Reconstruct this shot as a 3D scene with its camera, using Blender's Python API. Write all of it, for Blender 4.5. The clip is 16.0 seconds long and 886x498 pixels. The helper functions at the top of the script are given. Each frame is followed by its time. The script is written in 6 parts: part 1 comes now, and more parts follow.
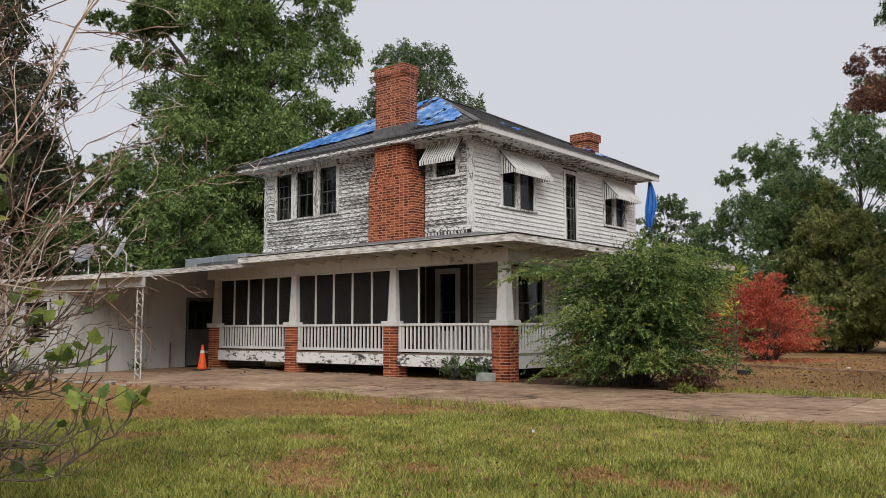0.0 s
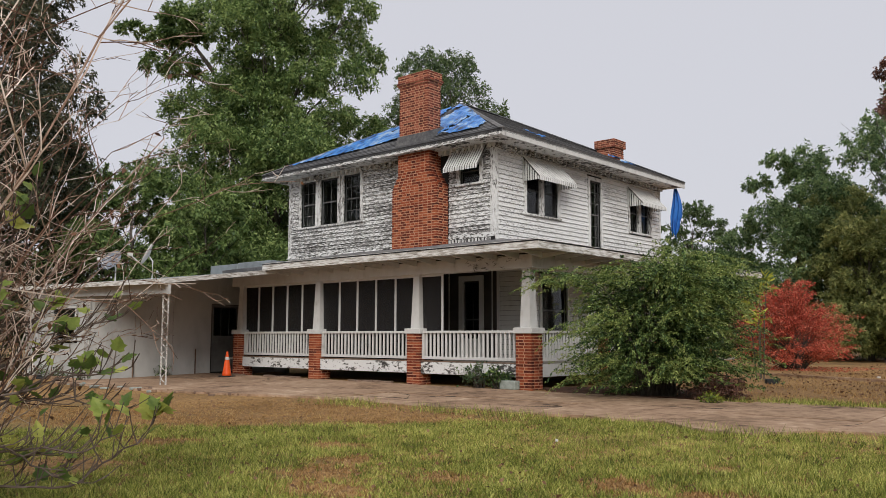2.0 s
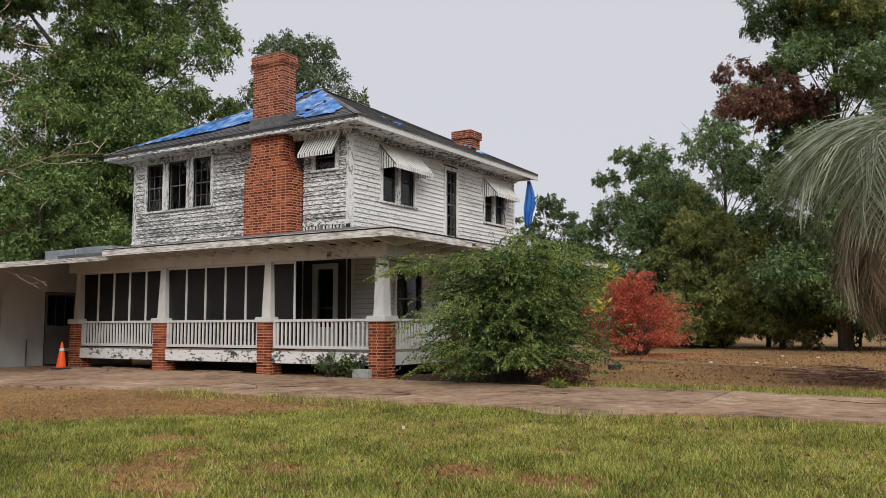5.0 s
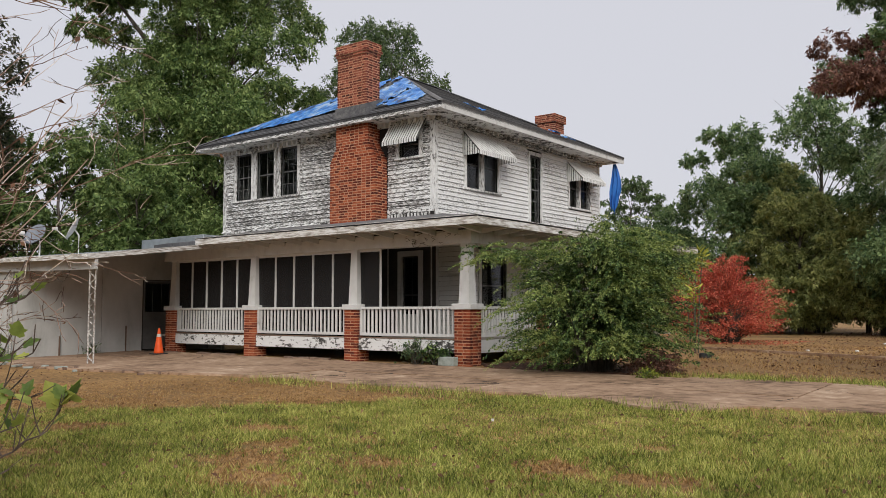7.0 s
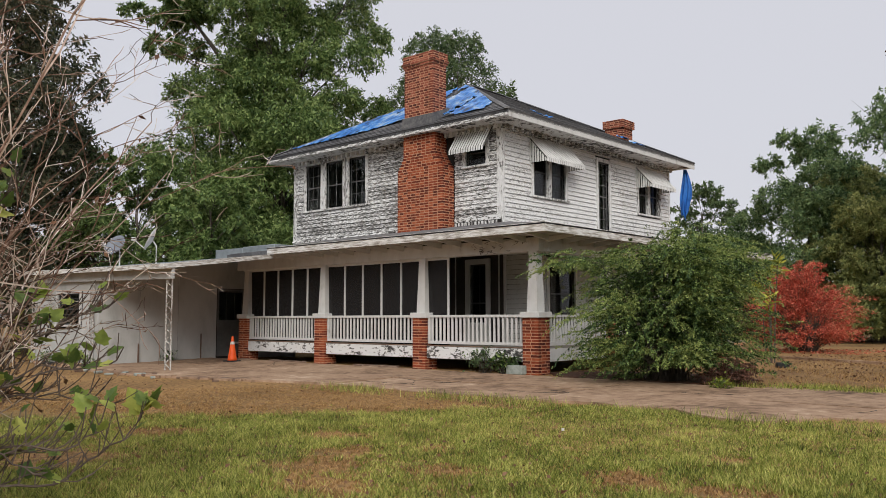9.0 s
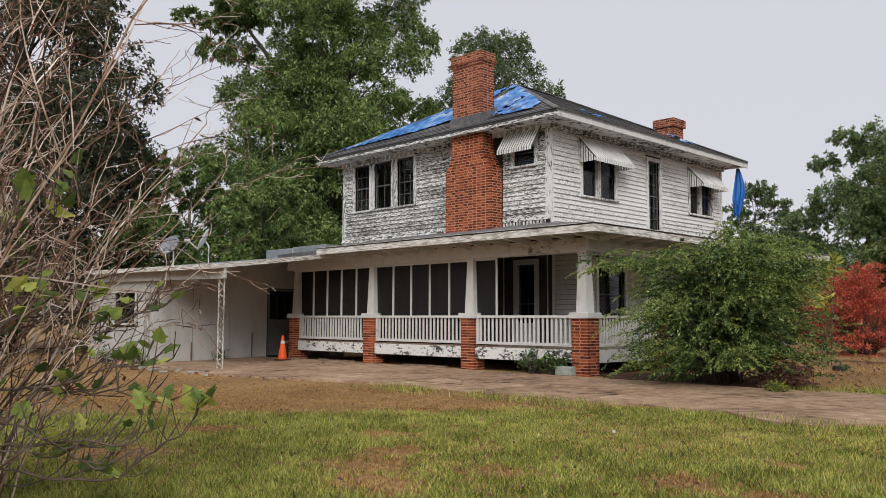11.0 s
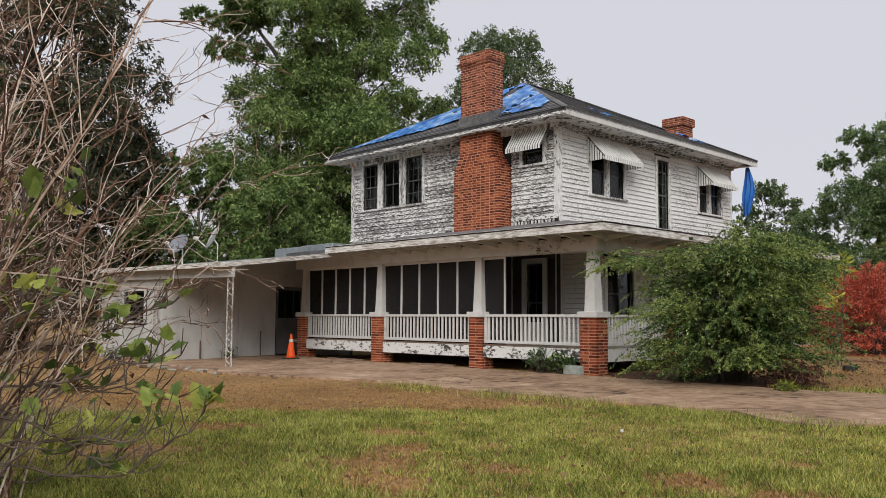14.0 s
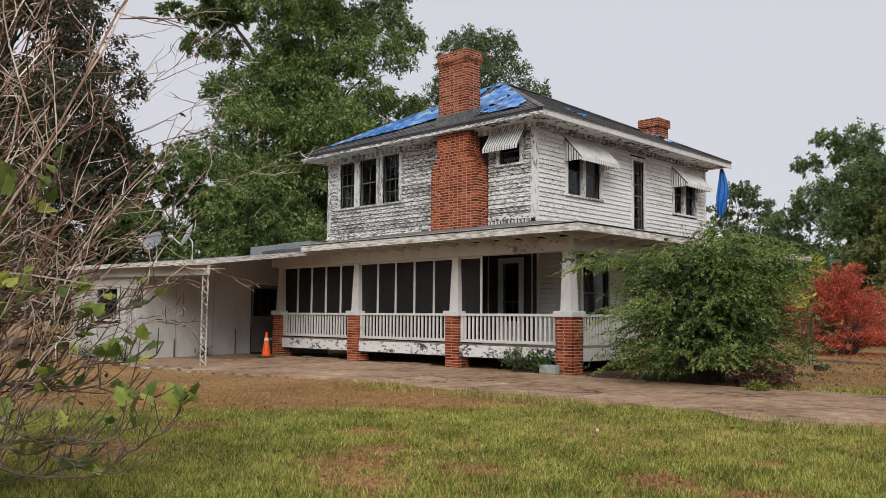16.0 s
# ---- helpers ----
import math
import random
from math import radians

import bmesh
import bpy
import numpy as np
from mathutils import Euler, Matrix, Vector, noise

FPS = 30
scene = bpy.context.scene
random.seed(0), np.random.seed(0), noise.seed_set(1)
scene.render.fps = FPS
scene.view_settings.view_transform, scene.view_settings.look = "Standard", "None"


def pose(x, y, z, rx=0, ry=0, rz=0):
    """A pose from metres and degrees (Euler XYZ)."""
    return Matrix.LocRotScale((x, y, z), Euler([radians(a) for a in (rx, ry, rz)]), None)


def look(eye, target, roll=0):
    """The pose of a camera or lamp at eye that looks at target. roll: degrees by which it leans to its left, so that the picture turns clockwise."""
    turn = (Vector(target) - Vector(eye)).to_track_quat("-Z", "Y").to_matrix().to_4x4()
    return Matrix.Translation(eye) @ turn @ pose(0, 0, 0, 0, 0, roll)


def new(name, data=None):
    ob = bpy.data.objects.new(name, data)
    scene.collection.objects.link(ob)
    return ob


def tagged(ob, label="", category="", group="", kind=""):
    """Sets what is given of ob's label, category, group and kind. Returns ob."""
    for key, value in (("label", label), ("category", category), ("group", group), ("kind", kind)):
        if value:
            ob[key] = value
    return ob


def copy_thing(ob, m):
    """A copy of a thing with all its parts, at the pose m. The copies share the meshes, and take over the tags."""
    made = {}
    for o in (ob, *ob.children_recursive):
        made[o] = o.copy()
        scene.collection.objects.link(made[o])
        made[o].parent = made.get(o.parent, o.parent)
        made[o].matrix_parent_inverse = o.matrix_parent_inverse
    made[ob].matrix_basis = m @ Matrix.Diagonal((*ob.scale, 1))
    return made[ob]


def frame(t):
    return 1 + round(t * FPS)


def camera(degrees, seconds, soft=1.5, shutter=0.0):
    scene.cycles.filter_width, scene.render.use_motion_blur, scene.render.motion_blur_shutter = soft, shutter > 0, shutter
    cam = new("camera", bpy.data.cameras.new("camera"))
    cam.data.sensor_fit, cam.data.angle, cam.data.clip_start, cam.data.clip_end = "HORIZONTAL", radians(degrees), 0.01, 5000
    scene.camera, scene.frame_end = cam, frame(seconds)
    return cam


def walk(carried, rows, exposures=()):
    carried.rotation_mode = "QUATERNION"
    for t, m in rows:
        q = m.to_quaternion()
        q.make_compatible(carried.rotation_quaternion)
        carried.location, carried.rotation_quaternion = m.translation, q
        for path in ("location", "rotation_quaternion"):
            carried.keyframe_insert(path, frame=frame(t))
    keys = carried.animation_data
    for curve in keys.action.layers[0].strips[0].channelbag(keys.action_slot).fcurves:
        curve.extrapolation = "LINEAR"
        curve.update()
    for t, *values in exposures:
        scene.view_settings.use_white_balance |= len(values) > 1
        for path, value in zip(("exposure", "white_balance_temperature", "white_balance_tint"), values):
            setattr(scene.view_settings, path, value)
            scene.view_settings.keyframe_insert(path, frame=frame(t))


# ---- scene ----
cam = camera(55.5, 16.0, soft=0.62)
PATH = [
    (0, (10.699, -14.999, 1.108), (9.423, -13.47, 1.3), -0.1),
    (0.5, (10.688, -14.976, 1.081), (9.403, -13.456, 1.28), 0.0),
    (1, (10.66, -14.996, 1.11), (9.367, -13.484, 1.31), 0.1),
    (1.5, (10.683, -14.971, 1.11), (9.375, -13.473, 1.314), 0.1),
    (2, (10.687, -14.963, 1.121), (9.369, -13.473, 1.329), 0.1),
    (2.5, (10.693, -14.944, 1.12), (9.376, -13.453, 1.33), 0.1),
    (3, (10.706, -14.909, 1.096), (9.394, -13.416, 1.316), 0.2),
    (3.5, (10.767, -14.837, 1.044), (9.462, -13.336, 1.259), 0.2),
    (4, (10.751, -14.795, 1.036), (9.497, -13.251, 1.243), 0.0),
    (4.2, (10.721, -14.752, 1.04), (9.544, -13.149, 1.247), -0.2),
    (4.45, (10.716, -14.749, 1.045), (9.606, -13.097, 1.249), -0.2),
    (4.75, (10.700, -14.740, 1.061), (9.634, -13.060, 1.257), -0.2),
    (5.25, (10.660, -14.716, 1.103), (9.608, -13.027, 1.277), -0.2),
    (5.8, (10.616, -14.691, 1.148), (9.515, -13.034, 1.299), -0.2),
    (6.3, (10.599, -14.681, 1.166), (9.44, -13.058, 1.308), -0.3),
    (6.5, (10.584, -14.675, 1.169), (9.407, -13.064, 1.31), -0.2),
    (7, (10.575, -14.7, 1.177), (9.359, -13.118, 1.323), -0.1),
    (7.5, (10.574, -14.723, 1.186), (9.322, -13.171, 1.341), -0.0),
    (8, (10.573, -14.728, 1.178), (9.287, -13.204, 1.342), -0.1),
    (8.5, (10.569, -14.72, 1.183), (9.258, -13.219, 1.349), -0.1),
    (9, (10.568, -14.722, 1.183), (9.232, -13.243, 1.348), -0.1),
    (11.5, (10.541, -14.735, 1.179), (9.109, -13.348, 1.345), 0.3),
    (12, (10.547, -14.733, 1.188), (9.104, -13.359, 1.355), 0.4),
    (12.5, (10.537, -14.737, 1.188), (9.088, -13.368, 1.359), 0.4),
    (13, (10.528, -14.719, 1.168), (9.082, -13.348, 1.34), 0.4),
    (13.5, (10.538, -14.724, 1.176), (9.098, -13.346, 1.345), 0.4),
    (14, (10.543, -14.722, 1.17), (9.112, -13.335, 1.334), 0.3),
    (14.5, (10.533, -14.725, 1.187), (9.112, -13.327, 1.349), 0.3),
    (15, (10.539, -14.73, 1.174), (9.127, -13.322, 1.336), 0.4),
    (15.5, (10.541, -14.734, 1.187), (9.14, -13.315, 1.347), 0.4),
    (16, (10.538, -14.736, 1.182), (9.146, -13.308, 1.343), 0.5),
]
walk(cam, [(t, look(eye, target, roll)) for t, eye, target, roll in PATH],
     exposures=[(0, -0.06), (4.2, -0.06), (6.3, -0.02), (16, -0.02)])


# ==== light ====
SUN_DIR = Vector((0.66, -0.7, 0.66)).normalized()
world = bpy.data.worlds.new("overcast_sky")
scene.world = world
world.use_nodes = True
wn, wl = world.node_tree.nodes, world.node_tree.links
wn.clear()
w_out = wn.new("ShaderNodeOutputWorld")
w_bg = wn.new("ShaderNodeBackground")
w_sky = wn.new("ShaderNodeTexSky")
w_sky.sky_type = "NISHITA"
w_sky.sun_disc = False
w_sky.sun_elevation = math.asin(SUN_DIR.z)
w_sky.sun_rotation = math.atan2(SUN_DIR.x, SUN_DIR.y)
w_sky.dust_density = 4.0
w_gain = wn.new("ShaderNodeMix")
w_gain.data_type = "RGBA"
w_gain.blend_type = "MULTIPLY"
w_gain.inputs["Factor"].default_value = 1.0
w_gain.inputs["B"].default_value = (0.1, 0.1, 0.1, 1)
w_mix = wn.new("ShaderNodeMix")
w_mix.data_type = "RGBA"
w_mix.inputs["Factor"].default_value = 0.9
w_mix.inputs["B"].default_value = (0.72, 0.72, 0.775, 1)
wl.new(w_sky.outputs["Color"], w_gain.inputs["A"])
wl.new(w_gain.outputs["Result"], w_mix.inputs["A"])
wl.new(w_mix.outputs["Result"], w_bg.inputs["Color"])
wl.new(w_bg.outputs["Background"], w_out.inputs["Surface"])
w_bg.inputs["Strength"].default_value = 1.0

sun_data = bpy.data.lights.new("sun", "SUN")
sun_data.energy = 2.4
sun_data.angle = radians(35)
sun_data.color = (1.0, 0.97, 0.92)
sun = new("sun", sun_data)
sun.matrix_world = look(SUN_DIR * 60, (0, 0, 0))


# ==== materials ====
def material(name, stops, scale=6.0, detail=6.0, rough=0.8, metal=0.0, bump=0.2, scale2=0.7, blend2=0.35,
             stretch=(1, 1, 1), per_object=0.0, per_island=0.0, spec=0.3):
    """Noise-driven surface: stops are (position, colour) of the fine grain; a coarse noise shifts it; bump follows the grain."""
    m = bpy.data.materials.new(name)
    m.use_nodes = True
    n, l = m.node_tree.nodes, m.node_tree.links
    bsdf = n["Principled BSDF"]
    bsdf.inputs["Roughness"].default_value = rough
    bsdf.inputs["Metallic"].default_value = metal
    bsdf.inputs["Specular IOR Level"].default_value = spec
    co = n.new("ShaderNodeTexCoord")
    mp = n.new("ShaderNodeMapping")
    mp.inputs["Scale"].default_value = stretch
    l.new(co.outputs["Object"], mp.inputs["Vector"])
    fine = n.new("ShaderNodeTexNoise")
    fine.inputs["Scale"].default_value = scale
    fine.inputs["Detail"].default_value = detail
    fine.inputs["Roughness"].default_value = 0.65
    l.new(mp.outputs["Vector"], fine.inputs["Vector"])
    coarse = n.new("ShaderNodeTexNoise")
    coarse.inputs["Scale"].default_value = scale2
    coarse.inputs["Detail"].default_value = 3
    l.new(co.outputs["Object"], coarse.inputs["Vector"])
    add = n.new("ShaderNodeMix")
    add.data_type = "FLOAT"
    add.inputs["Factor"].default_value = blend2
    l.new(fine.outputs["Fac"], add.inputs["A"])
    l.new(coarse.outputs["Fac"], add.inputs["B"])
    value = add.outputs["Result"]
    for amount, node, socket in ((per_object, "ShaderNodeObjectInfo", "Random"), (per_island, "ShaderNodeNewGeometry", "Random Per Island")):
        if amount:
            info = n.new(node)
            shift = n.new("ShaderNodeMath")
            shift.operation = "MULTIPLY_ADD"
            shift.inputs[1].default_value = amount
            l.new(info.outputs[socket], shift.inputs[0])
            less = n.new("ShaderNodeMath")
            less.operation = "SUBTRACT"
            less.inputs[1].default_value = amount / 2
            l.new(value, less.inputs[0])
            l.new(less.outputs[0], shift.inputs[2])
            value = shift.outputs[0]
    ramp = n.new("ShaderNodeValToRGB")
    cr = ramp.color_ramp
    while len(cr.elements) < len(stops):
        cr.elements.new(0.5)
    for e, (p, c) in zip(cr.elements, stops):
        e.position, e.color = p, (*c, 1)
    l.new(value, ramp.inputs["Fac"])
    l.new(ramp.outputs["Color"], bsdf.inputs["Base Color"])
    if bump:
        b = n.new("ShaderNodeBump")
        b.inputs["Strength"].default_value = bump
        b.inputs["Distance"].default_value = 0.02
        l.new(fine.outputs["Fac"], b.inputs["Height"])
        l.new(b.outputs["Normal"], bsdf.inputs["Normal"])
    return m


WHITE, DIRTY, GREY, BLACK = (0.72, 0.72, 0.71), (0.5, 0.49, 0.47), (0.2, 0.19, 0.18), (0.05, 0.048, 0.045)
M_peel = material("peeling_white_paint", [(0.38, (0.05, 0.047, 0.044)), (0.45, (0.18, 0.174, 0.167)), (0.505, (0.38, 0.37, 0.36)), (0.535, (0.74, 0.74, 0.73))], 10, 11, 0.85,
                  bump=0.6, scale2=1.1, blend2=0.14, stretch=(0.8, 0.8, 4.0), per_object=0.07)
M_side = material("weathered_white_siding", [(0.36, (0.1, 0.097, 0.093)), (0.41, (0.36, 0.35, 0.34)), (0.44, (0.68, 0.68, 0.67)), (0.7, (0.8, 0.8, 0.79))], 14, 11, 0.8,
                  bump=0.45, scale2=0.9, blend2=0.16, stretch=(0.8, 0.8, 5.0), per_object=0.07)
M_trim = material("white_painted_trim", [(0.28, GREY), (0.37, DIRTY), (0.44, (0.57, 0.565, 0.55)), (0.7, (0.66, 0.655, 0.64))], 5, 10, 0.65,
                  bump=0.15, scale2=0.9, blend2=0.3, stretch=(1, 1, 0.6), per_object=0.06)
M_old_trim = material("flaking_window_trim_paint", [(0.4, (0.09, 0.085, 0.08)), (0.44, (0.28, 0.27, 0.26)), (0.47, (0.6, 0.595, 0.58)), (0.6, (0.76, 0.76, 0.75))], 12, 10, 0.75,
                      bump=0.35, scale2=1.2, blend2=0.3, stretch=(2.0, 2.0, 0.7), per_object=0.06)
M_fascia = material("flaking_fascia_paint", [(0.33, (0.09, 0.078, 0.066)), (0.42, (0.29, 0.26, 0.225)), (0.49, (0.48, 0.455, 0.42)), (0.55, (0.68, 0.675, 0.65))], 7, 10, 0.8,
                    bump=0.3, scale2=1.2, blend2=0.2, stretch=(0.5, 0.5, 4.0), per_object=0.05)
M_mold = material("mould_stained_boards", [(0.4, BLACK), (0.445, GREY), (0.465, DIRTY), (0.48, WHITE)], 7, 11, 0.8,
                  bump=0.4, scale2=1.4, blend2=0.3, stretch=(1, 1, 2.0), per_object=0.05)
M_soffit = material("soffit_boards", [(0.3, (0.2, 0.182, 0.155)), (0.5, (0.35, 0.325, 0.285)), (0.7, (0.47, 0.44, 0.39))], 3, 6, 0.8, bump=0.1)
M_brick = material("red_brick", [(0.2, (0.07, 0.014, 0.009)), (0.42, (0.16, 0.029, 0.013)), (0.62, (0.25, 0.05, 0.02)), (0.85, (0.37, 0.1, 0.042))], 0.6, 6, 0.9,
                   bump=0.25, scale2=0.4, blend2=0.2, per_object=0.7)
M_brick_d = material("sooty_red_brick", [(0.2, (0.05, 0.015, 0.012)), (0.42, (0.13, 0.034, 0.023)), (0.62, (0.22, 0.058, 0.035)), (0.85, (0.36, 0.12, 0.075))], 0.6, 6, 0.9,
                     bump=0.25, scale2=0.4, blend2=0.2, per_object=0.6)
M_mortar = material("lime_mortar", [(0.3, (0.4, 0.19, 0.11)), (0.6, (0.58, 0.33, 0.21))], 9, 5, 0.95, bump=0.4)
M_shingle = material("asphalt_shingles", [(0.3, (0.045, 0.045, 0.048)), (0.5, (0.1, 0.1, 0.105)), (0.7, (0.19, 0.185, 0.18))], 9, 6, 0.9,
                     bump=0.5, per_object=0.3)
# Pale stops paint crease highlights into the sheet; the darkest stands for see-through patches.
M_tarp = material("blue_tarp", [(0.4, (0.05, 0.065, 0.09)), (0.43, (0.015, 0.1, 0.36)), (0.48, (0.03, 0.18, 0.55)), (0.53, (0.06, 0.27, 0.66)), (0.56, (0.26, 0.4, 0.6)), (0.61, (0.48, 0.54, 0.6))], 1.8, 10, 0.4, bump=0.9, spec=0.5,
                  scale2=1.4, blend2=0.2, stretch=(2.6, 1.2, 1.2))
M_tarp_torn = material("torn_blue_tarp", [(0.36, (0.006, 0.04, 0.17)), (0.5, (0.012, 0.11, 0.42)), (0.68, (0.04, 0.2, 0.58))], 5, 7, 0.45, bump=0.5, spec=0.4, stretch=(2, 2, 0.5))
# Dark colour stands for the corrugation shadows between the awning ribs.
M_slat = material("shaded_awning_channel", [(0.3, (0.06, 0.06, 0.055)), (0.7, (0.16, 0.155, 0.145))], 5, 5, 0.6, bump=0.1)
M_metal = material("white_painted_metal", [(0.3, (0.5, 0.5, 0.48)), (0.5, (0.7, 0.7, 0.68)), (0.7, (0.78, 0.78, 0.76))], 3, 5, 0.45, bump=0.05, spec=0.5)
M_tin = material("grey_roof_metal", [(0.3, (0.22, 0.25, 0.27)), (0.5, (0.34, 0.38, 0.41)), (0.7, (0.45, 0.5, 0.53))], 4, 6, 0.4, 0.5, 0.1)
M_rust = material("rusty_white_iron", [(0.36, (0.09, 0.05, 0.035)), (0.46, (0.3, 0.27, 0.24)), (0.56, (0.66, 0.65, 0.62))], 22, 5, 0.7, bump=0.2)
M_board = material("painted_plywood", [(0.28, (0.26, 0.255, 0.24)), (0.42, (0.4, 0.4, 0.385)), (0.52, (0.47, 0.47, 0.455)), (0.7, (0.54, 0.54, 0.52))], 2.2, 10, 0.75,
                   bump=0.05, scale2=0.5, blend2=0.4, stretch=(1, 1, 0.5))
# Near-black colour puts the shade of rooms and gaps into the surface.
M_dark = material("shade_black", [(0.3, (0.012, 0.011, 0.01)), (0.7, (0.03, 0.028, 0.026))], 2, 4, 0.9, bump=0)
M_grey_door = material("faded_grey_door_paint", [(0.3, (0.1, 0.1, 0.1)), (0.7, (0.19, 0.19, 0.185))], 3, 5, 0.55, bump=0.1)
M_door = material("dark_door_paint", [(0.3, (0.025, 0.022, 0.02)), (0.7, (0.07, 0.06, 0.055))], 3, 5, 0.5, bump=0.1)
M_wood = material("weathered_wood", [(0.3, (0.08, 0.05, 0.035)), (0.5, (0.17, 0.11, 0.08)), (0.7, (0.28, 0.2, 0.15))], 6, 6, 0.8,
                  bump=0.3, stretch=(1, 1, 0.2))
M_conc = material("stained_concrete", [(0.34, (0.085, 0.05, 0.032)), (0.42, (0.22, 0.14, 0.088)), (0.5, (0.34, 0.222, 0.142)), (0.57, (0.4, 0.272, 0.18)), (0.66, (0.56, 0.42, 0.3))],
                  4.5, 11, 0.92, bump=0.5, scale2=0.75, blend2=0.42, per_object=0.08)
M_block = material("grey_concrete_block", [(0.3, (0.2, 0.23, 0.2)), (0.7, (0.42, 0.45, 0.42))], 12, 5, 0.95, bump=0.4)
M_cone = material("orange_cone_plastic", [(0.3, (0.7, 0.07, 0.01)), (0.7, (0.9, 0.13, 0.02))], 3, 3, 0.45, bump=0)
M_rubber = material("black_rubber", [(0.3, (0.015, 0.015, 0.015)), (0.7, (0.04, 0.04, 0.04))], 5, 3, 0.8, bump=0.1)
M_dish = material("grey_dish_paint", [(0.3, (0.15, 0.17, 0.2)), (0.7, (0.24, 0.26, 0.3))], 3, 4, 0.5, bump=0.05)
M_bark = material("grey_brown_bark", [(0.3, (0.035, 0.028, 0.022)), (0.5, (0.1, 0.085, 0.07)), (0.7, (0.2, 0.18, 0.155))], 7, 7, 0.95,
                  bump=0.6, stretch=(1, 1, 0.25))
M_twig = material("bare_twig_bark", [(0.2, (0.07, 0.036, 0.025)), (0.38, (0.22, 0.125, 0.085)), (0.56, (0.44, 0.32, 0.25)), (0.82, (0.75, 0.66, 0.58))], 12, 5, 0.9, bump=0.2, per_island=0.75)

M_fig = material("fig_bark", [(0.25, (0.04, 0.028, 0.023)), (0.5, (0.13, 0.098, 0.08)), (0.8, (0.36, 0.3, 0.26))], 9, 6, 0.9, bump=0.3, per_island=0.5)


def leaf_material(name, dark, mid, light, through_light=0.25, scale=0.5, per_object=0.0):
    m = material(name, [(0.22, dark), (0.5, mid), (0.8, light)], 1.2, 4, 0.55, bump=0, scale2=scale, blend2=0.45, per_island=0.0 if per_object else 0.55, per_object=per_object, spec=0.35)
    n, l = m.node_tree.nodes, m.node_tree.links
    out, bsdf = n["Material Output"], n["Principled BSDF"]
    tr = n.new("ShaderNodeBsdfTranslucent")
    mx = n.new("ShaderNodeMixShader")
    mx.inputs["Fac"].default_value = through_light
    l.new(bsdf.inputs["Base Color"].links[0].from_socket, tr.inputs["Color"])
    l.new(bsdf.outputs["BSDF"], mx.inputs[1])
    l.new(tr.outputs["BSDF"], mx.inputs[2])
    l.new(mx.outputs["Shader"], out.inputs["Surface"])
    return m


L_pecan = leaf_material("pecan_leaves", (0.05, 0.095, 0.03), (0.175, 0.265, 0.085), (0.4, 0.49, 0.18), 0.4)
L_dark = leaf_material("dark_leaves", (0.036, 0.066, 0.03), (0.105, 0.16, 0.066), (0.24, 0.31, 0.125), 0.38)
L_brown = leaf_material("bronze_leaves", (0.024, 0.034, 0.021), (0.078, 0.095, 0.05), (0.2, 0.16, 0.1), 0.35)
L_olive = leaf_material("olive_leaves", (0.1, 0.13, 0.045), (0.33, 0.37, 0.13), (0.56, 0.56, 0.22), 0.5)
L_cedar = leaf_material("cedar_leaves", (0.05, 0.095, 0.042), (0.17, 0.26, 0.105), (0.36, 0.46, 0.2), 0.45)
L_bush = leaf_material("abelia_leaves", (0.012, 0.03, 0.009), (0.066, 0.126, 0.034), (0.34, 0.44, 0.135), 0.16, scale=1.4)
# Young growth, whose pale colour also stands in for light on outer sprays.
L_young_lit = leaf_material("young_lit_abelia_leaves", (0.08, 0.125, 0.03), (0.23, 0.31, 0.085), (0.48, 0.53, 0.18), 0.35, scale=1.0)
L_red = leaf_material("scarlet_leaves", (0.33, 0.05, 0.034), (0.66, 0.14, 0.085), (0.8, 0.34, 0.21), 0.35)
L_maroon = leaf_material("maroon_leaves", (0.07, 0.035, 0.027), (0.21, 0.1, 0.075), (0.36, 0.2, 0.14), 0.4)
L_bright = leaf_material("yellow_green_leaves", (0.08, 0.13, 0.02), (0.2, 0.26, 0.04), (0.42, 0.42, 0.07), 0.35)
L_lance = leaf_material("yellow_lance_leaves", (0.16, 0.2, 0.03), (0.42, 0.45, 0.06), (0.7, 0.66, 0.12), 0.4)
L_fig = leaf_material("fig_leaves", (0.1, 0.16, 0.04), (0.3, 0.38, 0.08), (0.66, 0.66, 0.17), 0.4, per_object=0.6)
L_palm = leaf_material("palm_fronds", (0.12, 0.15, 0.09), (0.28, 0.32, 0.21), (0.48, 0.5, 0.38), 0.25)
L_palm_dry = leaf_material("dry_palm_fronds", (0.14, 0.11, 0.07), (0.3, 0.24, 0.16), (0.5, 0.42, 0.3), 0.2)
L_dry = leaf_material("dry_leaves", (0.09, 0.04, 0.022), (0.2, 0.1, 0.055), (0.32, 0.18, 0.1))

M_screen = bpy.data.materials.new("insect_screen")
M_screen.use_nodes = True
_n, _l = M_screen.node_tree.nodes, M_screen.node_tree.links
_n["Principled BSDF"].inputs["Base Color"].default_value = (0.013, 0.012, 0.012, 1)
_n["Principled BSDF"].inputs["Specular IOR Level"].default_value = 0.25
_n["Principled BSDF"].inputs["Roughness"].default_value = 0.6
_t, _x = _n.new("ShaderNodeBsdfTransparent"), _n.new("ShaderNodeMixShader")
_w = _n.new("ShaderNodeTexNoise")
_w.inputs["Scale"].default_value = 1.5
_k = _n.new("ShaderNodeMapRange")
_k.inputs["To Min"].default_value, _k.inputs["To Max"].default_value = 0.06, 0.22
_l.new(_w.outputs["Fac"], _k.inputs["Value"])
_l.new(_k.outputs["Result"], _x.inputs["Fac"])
_l.new(_n["Principled BSDF"].outputs["BSDF"], _x.inputs[1])
_l.new(_t.outputs["BSDF"], _x.inputs[2])
